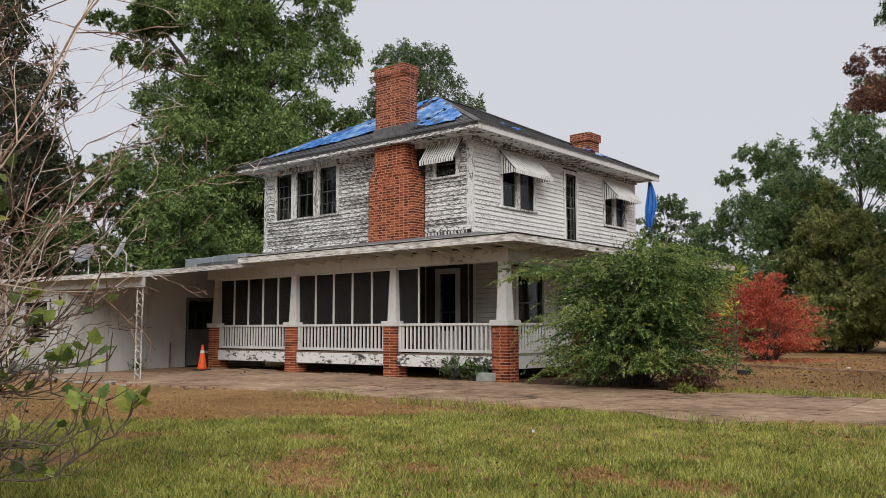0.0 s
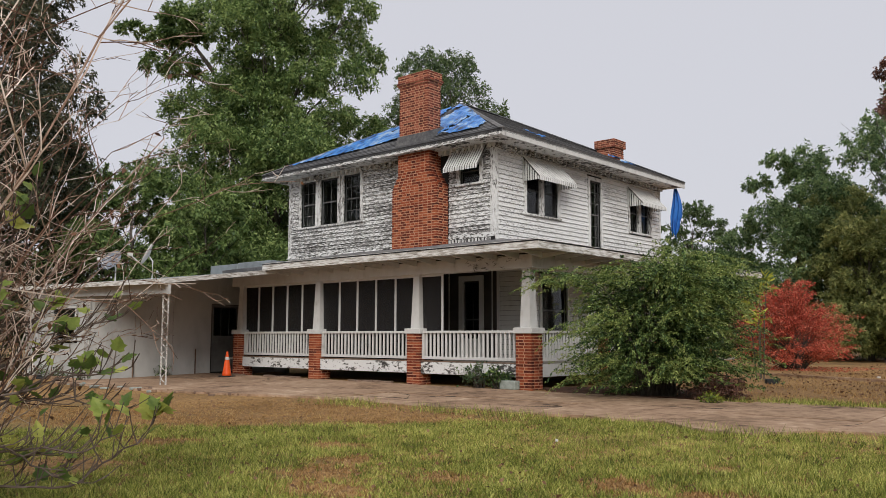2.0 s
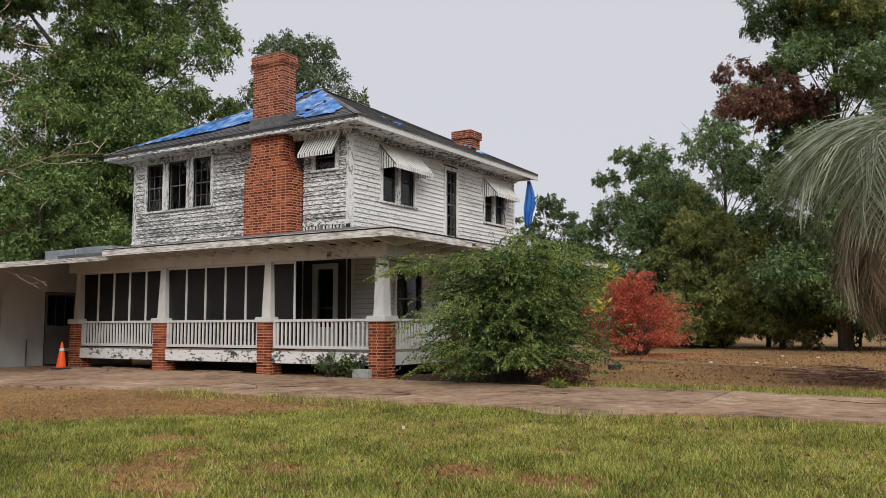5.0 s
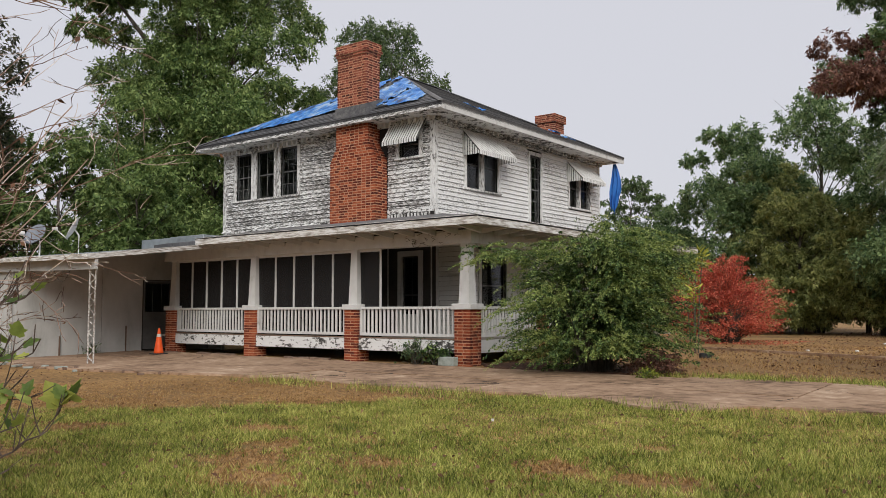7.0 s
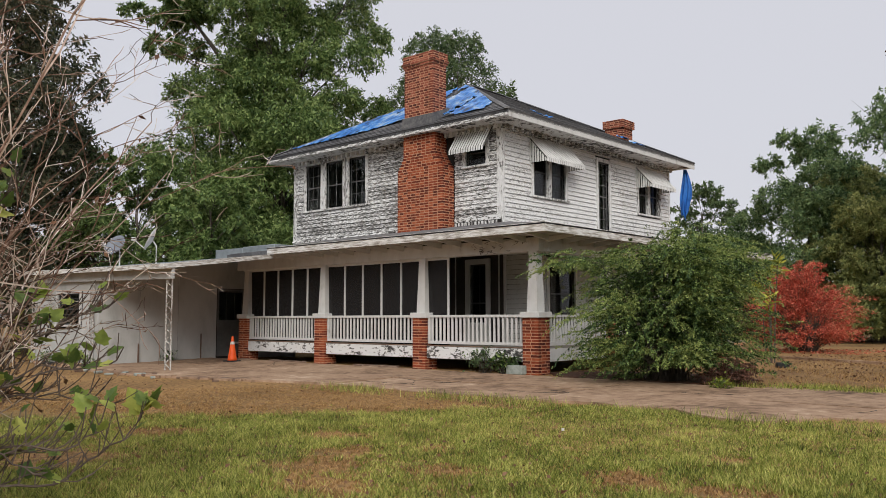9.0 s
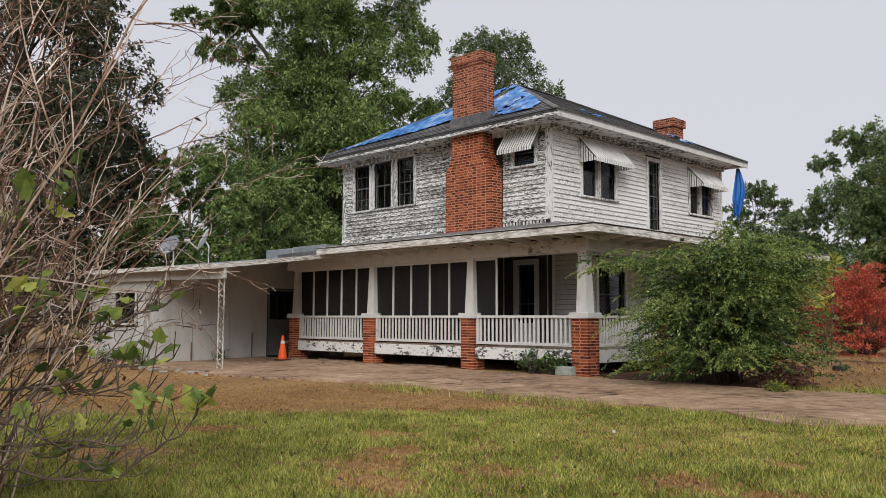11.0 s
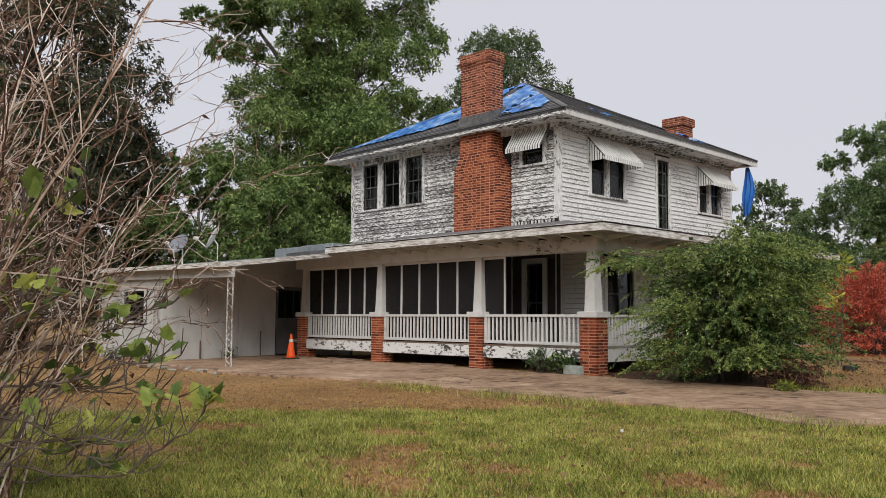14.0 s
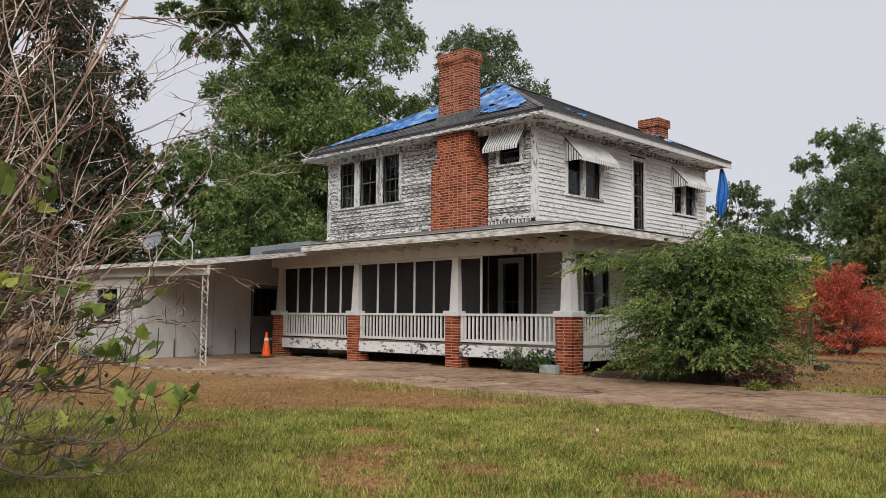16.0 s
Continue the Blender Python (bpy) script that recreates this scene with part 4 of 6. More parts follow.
EDGE_X = [-12, -8, -6.2, -3.3, -1.4, 1.0, 3.0, 5.0, 6.1, 6.6, 7.0, 9.0, 18]
EDGE_Y = [-5.0, -5.1, -4.95, -4.3, -3.85, -4.1, -3.95, -3.9, -4.55, -4.5, -3.5, -3.4, -3.5]


def drive_edge(x):
    """The ragged near edge of the concrete."""
    return np.interp(x, EDGE_X, EDGE_Y)


rng = random.Random(4)
for a, b in zip(XS, XS[1:]):
    for near in (True, False):
        k = 9
        xs = [a + 0.012 + (b - a - 0.024) * q / k for q in range(k + 1)]
        c = [float(drive_edge(x)) + rng.uniform(-0.06, 0.06) for x in xs] if near else [-2.33] * (k + 1)
        d = [-2.35] * (k + 1) if near else [(-0.35 if b < 0 else -0.6) + (0.25 if x > 5 else 0.0) + rng.uniform(-0.03, 0.03) for x in xs]
        up, tip = rng.uniform(0.0, 0.014), rng.uniform(-0.004, 0.004)
        low = list(zip(xs, c)) + list(zip(xs[::-1], d[::-1]))
        bm = prism(([(x, y, ground_z(x, y) - 0.12) for x, y in low], [(x, y, ground_z(x, y) + 0.014 + up + tip * (x - a)) for x, y in low]))
        part("slab", bm, M_conc, drive)
# wandering cracks, filled with dirt
for k in range(16):
    x, y = rng.uniform(-8, 10), rng.uniform(-3.6, -0.8)
    a = rng.choice((0.1, 1.4, 2.6)) + rng.uniform(-0.3, 0.3)
    pts = [(x, y)]
    for q in range(9):
        a += rng.uniform(-0.55, 0.55)
        x, y = x + 0.16 * math.cos(a), y + 0.16 * math.sin(a)
        pts.append((x, y))
    pts = [p for p in pts if -3.9 < p[1] < -0.7]
    if len(pts) > 3:
        part("crack", tube(bmesh.new(), [(px, py, ground_z(px, py) + 0.021) for px, py in pts], [0.0045 if 0 < q < len(pts) - 1 else 0.003 for q in range(len(pts))], 5), M_rubber, drive, "dark dirt-filled crack")


# ==== loose things ====
def cone(x, y, z):
    t = thing("traffic_cone", (x, y, z), "orange plastic traffic cone on a black base", "traffic cone")
    part("base", box(x - 0.18, x + 0.18, y - 0.18, y + 0.18, z, z + 0.04, 0.012), M_rubber, t)
    prof = [(0.135, 0.04), (0.125, 0.09), (0.03, 0.68), (0.022, 0.71)]
    bm = bmesh.new()
    tube(bm, [(x, y, z + h) for _, h in prof], [r for r, _ in prof], 20)
    part("body", bm, M_cone, t, "", True)
    bm = bmesh.new()
    tube(bm, [(x, y, z + 0.48), (x, y, z + 0.56)], [0.066, 0.053], 20)
    part("collar", bm, M_trim, t, "faded white collar")


cone(-9.6, -1.15, 0.0)


def dish(x, y, z, aim, tall, label, paint):
    t = thing("satellite_dish", (x, y, z), label, "satellite dish", "satellite dishes")
    c = Vector((x, y, z + tall)) + Vector(aim).normalized() * 0.12
    m = look(c, c - Vector(aim))
    bm = bmesh.new()
    rings = []
    for i in range(6):
        r = 0.36 * i / 5
        rings.append([bm.verts.new(m @ Vector((r * math.cos(j * 0.2618) , 0.86 * r * math.sin(j * 0.2618), 0.55 * r * r))) for j in range(24)] if i else [bm.verts.new(m @ Vector((0, 0, 0)))])
    for j in range(24):
        bm.faces.new((rings[0][0], rings[1][j], rings[1][(j + 1) % 24]))
    for a, b in zip(rings[1:], rings[2:]):
        for j in range(24):
            bm.faces.new((a[j], b[j], b[(j + 1) % 24], a[(j + 1) % 24]))
    refl = part("reflector", bm, paint, t, "", True)
    s = refl.modifiers.new("thick", "SOLIDIFY")
    s.thickness = 0.012
    part("mast", tube(bmesh.new(), [(x, y, z - 0.12), (x, y, z + tall - 0.1), c], [0.022, 0.022, 0.02], 8), M_metal, t)
    tip = m @ Vector((0, -0.2, 0.42))
    part("arm", tube(bmesh.new(), [m @ Vector((0, -0.3, 0.02)), tip], [0.014, 0.012], 6), M_metal, t)
    part("receiver", box(tip.x - 0.05, tip.x + 0.05, tip.y - 0.06, tip.y + 0.06, tip.z - 0.04, tip.z + 0.05, 0.015), M_metal, t)


dish(-12.0, -3.3, 2.72, (0.25, -1, 0.55), 0.45, "grey satellite dish facing the road on the carport roof", M_dish)
dish(-10.0, -3.3, 2.72, (-0.55, -0.83, 0.5), 0.5, "pale satellite dish turned aside on the carport roof", M_metal)

t = thing("concrete_block", (0.0, -1.0, 0.0), "mossy grey concrete block lying on the driveway edge", "block")
part("body", box(-0.6, -0.18, -0.36, -0.18, 0.0, 0.19, 0.012), M_block, t)


# ==== vegetation ====
def crown_points(rng, lobes, n, shell=0.5):
    """Leaf places on twig sprays that stand out from a set of (centre, radius) lobes."""
    c = np.array([l[0] for l in lobes])
    r = np.array([l[1] for l in lobes])
    p = r ** 2 / np.sum(r ** 2)
    k = max(1, n // 30)
    which = rng.choice(len(lobes), k, p=p)
    d = rng.normal(size=(k, 3))
    d[:, 2] = np.abs(d[:, 2]) * 0.9 - 0.35
    d /= np.linalg.norm(d, axis=1)[:, None]
    root = c[which] + d * (r[which] * rng.uniform(shell, 0.95, k))[:, None] * np.array([1, 1, 0.8])
    way = d + 0.5 * rng.normal(size=(k, 3)) - np.array([0, 0, 0.15])
    way /= np.linalg.norm(way, axis=1)[:, None]
    reach = r[which] * rng.uniform(0.15, 0.42, k)
    pick = rng.integers(0, k, n)
    f = rng.uniform(0, 1, n)
    spread = (r[which][pick] * 0.09 * (1.25 - 0.7 * f))[:, None]
    return root[pick] + way[pick] * (reach[pick] * f)[:, None] + rng.normal(size=(n, 3)) * spread, way[pick]


def tree(name, label, x, y, h, base, rad, seed, leaf, leaf_size=0.22, n=26000, lobes=34, trunk_r=0.3, z=0.0, squash=0.6, stems=1, bark=None):
    rng = np.random.default_rng(seed)
    t = thing(name, (x, y, z), label, "tree" if h > 4.5 else "shrub")
    L = []
    for i in range(lobes):
        u = float((i + rng.uniform(0.1, 0.9)) / lobes)
        prof = rad * math.sin(math.pi * min(0.97, 0.16 + 0.8 * u)) ** squash
        a = i * 2.39996 + rng.uniform(-0.5, 0.5)
        q = prof * math.sqrt(rng.uniform(0.08, 1.0)) * 0.82
        zz = base + (h - base) * u
        lr = float(rad * rng.uniform(0.22, 0.4) * (1 - 0.35 * u))
        L.append((np.array([x + q * math.cos(a), y + q * math.sin(a), z + zz - lr * 0.5]), lr))
    bm = bmesh.new()
    tops = []
    for s in range(stems):
        ox, oy = (rng.uniform(-0.3, 0.3, 2) * rad * (0.0 if stems == 1 else 1.0))
        spine = [Vector((x + ox * (0.4 + 0.6 * k / 5) + rng.uniform(-0.1, 0.1) * k * rad * 0.08, y + oy * (0.4 + 0.6 * k / 5) + rng.uniform(-0.1, 0.1) * k * rad * 0.08, z - 0.1 + (h * 0.82) * k / 5)) for k in range(6)]
        tube(bm, spine, [trunk_r * (1 - 0.17 * k) for k in range(6)], 9)
        tops.append(spine)
    for i, (c, lr) in enumerate(L):
        spine = tops[i % len(tops)]
        f = float(max(0.12, min(0.93, (c[2] - z - lr) / (h * 0.82) - 0.12)))
        k = min(4, int(f * 5))
        s0 = spine[k].lerp(spine[k + 1], f * 5 - k)
        e = Vector(c)
        mid = s0.lerp(e, 0.5) + Vector((rng.uniform(-.2, .2), rng.uniform(-.2, .2), 0.12 * rad * rng.uniform(0, 1)))
        tube(bm, [s0, mid, e], [trunk_r * 0.24 * (1 - 0.6 * f), trunk_r * 0.15 * (1 - 0.5 * f), trunk_r * 0.05], 5)
        for _ in range(3):
            d = Vector(rng.normal(size=3)) * lr * 0.55
            tube(bm, [mid.lerp(e, 0.6), e + d], [trunk_r * 0.07, trunk_r * 0.02], 3)
    part("trunk", bm, bark or M_bark, t, "", True)
    pts, along = crown_points(rng, L, n)
    keep = pts[:, 2] > z + 0.12
    mesh = quads_mesh("crown", far_leaves(pts[keep], leaf_size, rng, along[keep] * 0.4))
    finish("crown", mesh, leaf, t)
    return t


def at_bearing(deg, dist):
    """A place by compass turn (degrees left of +y) and distance from the verge where the path stands."""
    a = radians(deg)
    return 10.57 - dist * math.sin(a), -14.75 + dist * math.cos(a)


TREES = [
    # bearing, distance, height, crown base, radius, leaves, seed, leaf material, name, label
    (53.0, 41, 23.5, 1.5, 5.9, 165000, 11, L_pecan, "pecan_tree", "tall dense green pecan tree behind the house"),
    (41.8, 50, 18.6, 6, 5.4, 44000, 12, L_dark, "pecan_tree", "green pecan tree rising behind the house roof"),
    (72.5, 36, 22, 2.0, 5.6, 88000, 13, L_brown, "oak_tree", "tall dark tree with bronze-tinged leaves behind the shed"),
    (62.0, 36, 8.2, 0.5, 3.4, 26000, 14, L_pecan, "oak_tree", "low green tree behind the carport"),
    (57.5, 33, 6.6, 0.4, 2.6, 18000, 15, L_pecan, "oak_tree", "low green tree behind the carport"),
    (66.5, 40, 9.5, 1.0, 3.6, 24000, 16, L_dark, "oak_tree", "dark green tree behind the shed"),
    (50.0, 46, 8.5, 0.5, 3.6, 24000, 17, L_dark, "oak_tree", "dark green tree behind the house"),
    (77.5, 34, 12.5, 0.5, 4.2, 24000, 18, L_dark, "oak_tree", "dark green tree behind the shed"),
    (18.3, 52, 12.0, 1.0, 5.0, 48000, 21, L_cedar, "cedar_tree", "broad green cedar beyond the lawn"),
    (24.9, 60, 10.4, 1.5, 3.8, 24000, 22, L_dark, "oak_tree", "hazy green tree far behind the house"),
    (13.2, 56, 14.6, 2.0, 4.2, 32000, 23, L_cedar, "oak_tree", "loose green tree beyond the lawn"),
    (6.4, 42, 18.5, 2.0, 4.9, 105000, 24, L_cedar, "oak_tree", "tall tree turning olive and maroon beyond the lawn"),
    (14.6, 46, 7.2, 1.1, 3.4, 26000, 25, L_olive, "holly_tree", "yellowing olive-green tree at the lawn's edge"),
    (10.0, 45, 6.8, 1.1, 3.2, 24000, 26, L_olive, "holly_tree", "olive-green tree at the lawn's edge"),
    (3.0, 46, 9.0, 1.1, 4.0, 24000, 27, L_dark, "oak_tree", "dark green tree at the lawn's edge"),
    (16.2, 50, 9.2, 0.6, 3.6, 26000, 33, L_olive, "holly_tree", "yellowing olive-green tree behind the scarlet shrub"),
    (22.3, 55, 7.8, 0.5, 3.2, 16000, 31, L_cedar, "cedar_tree", "low green cedar behind the scarlet shrub"),
    (46.4, 47, 13.6, 3.0, 3.5, 28000, 32, L_pecan, "oak_tree", "green tree behind the house roof"),
    (29.0, 64, 8.0, 0.5, 4.0, 16000, 28, L_dark, "oak_tree", "dark green tree far behind the house"),
    (21.8, 58, 6.2, 0.4, 2.8, 14000, 29, L_olive, "holly_tree", "olive-green tree behind the scarlet shrub"),
]
for bearing, dist, h, base, rad, n, seed, leaf, name, label in TREES:
    x, y = at_bearing(bearing, dist)
    grown = tree(name, label, x, y, h, base, rad, seed, leaf, 0.175, round(n * 1.85), lobes=90 if h > 20 else 60 if h > 16 else 50 if h > 12 else 30, trunk_r=0.05 + min(h, 20) * 0.016,
                 squash=0.12 if h > 20 else 0.35 if seed == 24 else 0.6)
    if seed == 11:
        # a heavy limb that reaches out beside the crown
        limb = np.random.default_rng(125)
        lx, ly = at_bearing(59.6, 40.5)
        lobes = [(np.array([lx, ly, 15.8]) + limb.normal(size=3) * np.array([0.6, 0.6, 1.0]), limb.uniform(0.6, 1.0)) for _ in range(9)]
        pts, way = crown_points(limb, lobes, 12000)
        finish("crown", quads_mesh("crown", far_leaves(pts, 0.17, limb, way * 0.4)), leaf, grown)
        bx, by = at_bearing(55.5, 41)
        part("limb", tube(bmesh.new(), [(bx, by, 11.5), ((bx + lx) / 2, (by + ly) / 2, 14.0), (lx, ly, 15.8)], [0.14, 0.1, 0.04], 6), M_bark, grown)
    if seed == 24:
        # one limb has turned maroon, and the top olive-yellow
        turn = np.random.default_rng(124)
        for place, up, wide, count, hue, colour in ((9.5, 11.8, 2.1, 12000, L_maroon, "limb turned maroon"), (6.8, 15.6, 2.5, 22000, L_olive, "olive-yellow top of the crown")):
            lx, ly = at_bearing(place, 40.5)
            lobes = [(np.array([lx, ly, up]) + turn.normal(size=3) * wide * 0.5, wide * turn.uniform(0.28, 0.55)) for _ in range(9)]
            pts, way = crown_points(turn, lobes, count)
            finish("turned_foliage", quads_mesh("turned_foliage", far_leaves(pts, 0.17, turn, way * 0.4)), hue, grown, colour)

# unseen trees added behind the path, so the window glass mirrors less sky
unseen_tree = None
for k in range(13):
    x, y = at_bearing(132 + k * 14, 38 + 5 * math.sin(k * 1.7))
    if unseen_tree is None:
        unseen_tree = tree("oak_tree", "tall green tree, unseen, added behind the path to darken reflections", x, y, 15, 0.5, 6.5, 55, L_dark, 0.8, 6000, 40, 0.4)
    else:
        copy_thing(unseen_tree, pose(x, y, 0, 0, 0, k * 67))

# hedge of dark shrubs along the lawn's far edge
for k, bearing in enumerate((21.5, 18.8, 16.2, 13.6, 11.0, 8.4, 5.8, 3.2, 0.5)):
    x, y = at_bearing(bearing, 49)
    tree("hedge_shrub", "dark shrub in the hedge along the lawn's far edge", x, y, 3.6 + 0.5 * math.sin(k * 2.1), 0.95, 1.9, 60 + k,
         L_cedar if k % 4 else L_maroon, 0.2, 9000, 16, 0.07, stems=4)


def spray_bush(name, label, x, y, z, shoots, seed, leaf, leaf_size, per_shoot, reach, rise, droop, stem_r=0.008, fat=0.06, bark=None, slim=0.5, bare=0.25, skew=(0, 0), peak=0.0):
    """A bush of arching shoots, leafy along most of their length."""
    rng = np.random.default_rng(seed)
    t = thing(name, (x, y, z), label, "shrub")
    bm = bmesh.new()
    spots, ways = [], []
    for s in range(shoots):
        a = rng.uniform(0, 6.283)
        out = math.sqrt(rng.uniform(0.0, 1.0))
        k = 10
        p0 = Vector((x + math.cos(a) * out * reach * 0.22, y + math.sin(a) * out * reach * 0.22, z - 0.03))
        far = reach * out * rng.uniform(0.75, 1.22)
        top = rise * (1 - 0.42 * out * out) * rng.uniform(0.55, 1.05)
        top *= 1 + peak * math.cos(a - 0.6) * out
        if out > 0.6 and rng.uniform() < 0.45:
            top *= rng.uniform(0.25, 0.7)
        lean = 1.0 + skew[0] * math.cos(a) + skew[1] * math.sin(a)
        pts = []
        for i in range(k + 1):
            f = i / k
            zz = top * (math.sin(f * 1.5708 * (1 + droop * out)) ** 0.85)
            pts.append(p0 + Vector((math.cos(a) * far * lean * f ** 1.25, math.sin(a) * far * lean * f ** 1.25, zz)) + Vector(rng.normal(size=3)) * 0.025)
        tube(bm, pts, [stem_r * (1.1 - f / k) for f in range(k + 1)], 3)
        ff = rng.uniform(bare, 1.0, per_shoot)
        arr = np.array(pts)
        idx = np.minimum((ff * k).astype(int), k - 1)
        fr = (ff * k - idx)[:, None]
        spots.append(arr[idx] * (1 - fr) + arr[idx + 1] * fr + rng.normal(size=(per_shoot, 3)) * fat * (1.15 - 0.75 * ff)[:, None])
        d = arr[idx + 1] - arr[idx]
        ways.append(d / (np.linalg.norm(d, axis=1)[:, None] + 1e-9))
    tagged(part("stem_tangle", bm, bark or M_bark, t), kind="stuff")
    pts, d = np.concatenate(spots), np.concatenate(ways)
    keep = pts[:, 2] > z + 0.05
    finish("foliage", quads_mesh("foliage", leaf_quads(pts[keep], leaf_size, rng, 0.1, slim, d[keep] * 0.8)), leaf, t)
    return t


def feathery_bush(x, y, z, seed, stems):
    """A mound of arching stems that carry flat drooping side sprays, with paler young shoots at the tips that also
    paint in top light.
    """
    rng = np.random.default_rng(seed)
    t = thing("abelia_bush", (x, y, z), "large untrimmed green bush with feathery shoots beside the porch", "shrub")
    bm = bmesh.new()
    old, old_way, young, young_way = [], [], [], []

    def leafy(p, q, sag, count, fat, spots, ways):
        f = rng.uniform(0.05, 1.0, count)
        a, d = np.array(p), np.array(q) - np.array(p)
        pts = a + d * f[:, None] + rng.normal(size=(count, 3)) * fat
        pts[:, 2] -= sag * f * f
        spots.append(pts)
        w = np.repeat((d / (np.linalg.norm(d) + 1e-9))[None], count, axis=0)
        w[:, 2] -= 2 * sag * f
        ways.append(w)

    for s in range(stems + 70):
        # the last stems thicken the sheltered side
        late = s >= stems
        a = rng.uniform(-0.9, 1.5) if late else rng.uniform(0, 6.283)
        out = rng.uniform(0.3, 0.68) if late else rng.uniform(0.0, 1.0) ** 0.6
        wild = rng.uniform() < 0.24 and not late
        west = max(0.0, math.cos(a - 3.5))
        reach = (1.62 + 0.12 * rng.normal() + (0.8 * west if wild else 0.0)) * out
        top = 2.75 * math.sqrt(max(0.05, 1 - 0.82 * out * out)) * rng.uniform(0.72, 1.03) * (1 + 0.1 * math.cos(a - 0.6))
        if wild:
            top = max(top, 2.3) * rng.uniform(0.95, 1.12)
        elif out > 0.5 and rng.uniform() < (0.35 if late else 0.62):
            top *= rng.uniform(0.18, 0.85)
            reach *= 1 - 0.4 * west * (top < 1.2)
        h = Vector((math.cos(a), math.sin(a), 0))
        base = Vector((x, y, z - 0.03)) + h * out * 0.4
        k = 9
        pts = []
        for i in range(k + 1):
            f = i / k
            pts.append(base + h * reach * f ** 1.35 + Vector((0, 0, top * math.sin(f * 1.5708 * (1 + 0.3 * out)) ** 0.9)) + Vector(rng.normal(size=3)) * 0.02)
        tube(bm, pts, [0.009 * (1.1 - f / k) for f in range(k + 1)], 3)
        for i in range(2, k + 1):
            for side in (-1, 1):
                if rng.uniform() < 0.4:
                    continue
                p = pts[i] + Vector(rng.normal(size=3)) * 0.04
                b = a + side * rng.uniform(0.1, 0.9)
                ln = rng.uniform(0.4, 0.95) * (0.5 if wild else 1.0)
                q = p + Vector((math.cos(b), math.sin(b), rng.uniform(0.0, 0.35))) * ln
                # Many outer sprays get the pale leaf, which paints a top-lit shell.
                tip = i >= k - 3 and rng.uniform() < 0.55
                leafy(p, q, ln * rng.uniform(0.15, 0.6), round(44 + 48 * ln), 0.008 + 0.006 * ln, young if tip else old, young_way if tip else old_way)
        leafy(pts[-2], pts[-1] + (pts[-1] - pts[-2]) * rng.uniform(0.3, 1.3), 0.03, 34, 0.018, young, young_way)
    tagged(part("stem_tangle", bm, M_bark, t), kind="stuff")
    for name, spots, ways, leaf, size in (("foliage", old, old_way, L_bush, 0.053), ("young_foliage", young, young_way, L_young_lit, 0.048)):
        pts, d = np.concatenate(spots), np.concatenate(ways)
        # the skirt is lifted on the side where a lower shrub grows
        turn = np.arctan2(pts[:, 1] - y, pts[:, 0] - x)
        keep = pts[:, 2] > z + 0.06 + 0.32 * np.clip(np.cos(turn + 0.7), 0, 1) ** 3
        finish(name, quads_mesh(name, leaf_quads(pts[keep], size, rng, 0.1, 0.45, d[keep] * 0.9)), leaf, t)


feathery_bush(2.9, 0.05, 0.0, 31, 200)
x, y = at_bearing(19.0, 33.0)
spray_bush("burning_bush", "rounded shrub with bright scarlet autumn leaves", x, y, 0.0, 330, 32, L_red, 0.07, 120, 1.75, 3.2, 0.12, 0.014, 0.085, bare=0.4)
x, y = at_bearing(23.4, 16.0)
spray_bush("nandina_shrub", "low maroon shrub at the foot of the green bush", x, y, -0.03, 60, 33, L_maroon, 0.05, 60, 0.5, 0.5, 0.3)
x, y = at_bearing(24.0, 15.1)
spray_bush("weed", "small bright green weed beside the driveway", x, y, -0.05, 22, 34, L_bright, 0.07, 14, 0.2, 0.28, 0.3)
spray_bush("weed", "green weed beside the concrete block", -0.75, -0.22, 0.0, 26, 35, L_bush, 0.1, 16, 0.3, 0.5, 0.3)
spray_bush("vine", "dark vine climbing the porch skirt board", -1.45, -0.02, 0.0, 30, 36, L_dark, 0.07, 22, 0.45, 0.62, 0.2)


def lance_plant(x, y, tall):
    """Three canes with a rosette of long pointed leaves at the top of each."""
    rng = np.random.default_rng(37)
    t = thing("ginger_plant", (x, y, 0), "tall plant with yellow-green lance leaves", "plant")
    for k in range(4):
        a = k * 1.7
        top = Vector((x + 0.28 * math.cos(a), y + 0.28 * math.sin(a), tall * (1 - 0.13 * k)))
        part("cane", tube(bmesh.new(), [(x + 0.1 * math.cos(a), y + 0.1 * math.sin(a), -0.05), top.lerp(Vector((x, y, 0)), 0.4), top], [0.02, 0.017, 0.012], 6), M_bark, t)
        c = np.array(top) + rng.normal(size=(26, 3)) * np.array([0.03, 0.03, 0.14])
        way = rng.normal(size=(26, 3))
        way[:, 2] = np.abs(way[:, 2]) * 0.7
        finish("leaf_rosette", quads_mesh("leaf_rosette", leaf_quads(c, 0.33, rng, 0.0, 0.2, way * 2)), L_lance, t)


x, y = at_bearing(20.95, 25)
lance_plant(x, y, 2.65)
spray_bush("weed", "thin vine sprouting on the porch eave", 1.9, 1.9, 2.3, 10, 38, L_bush, 0.05, 20, 0.6, 1.2, 0.1)


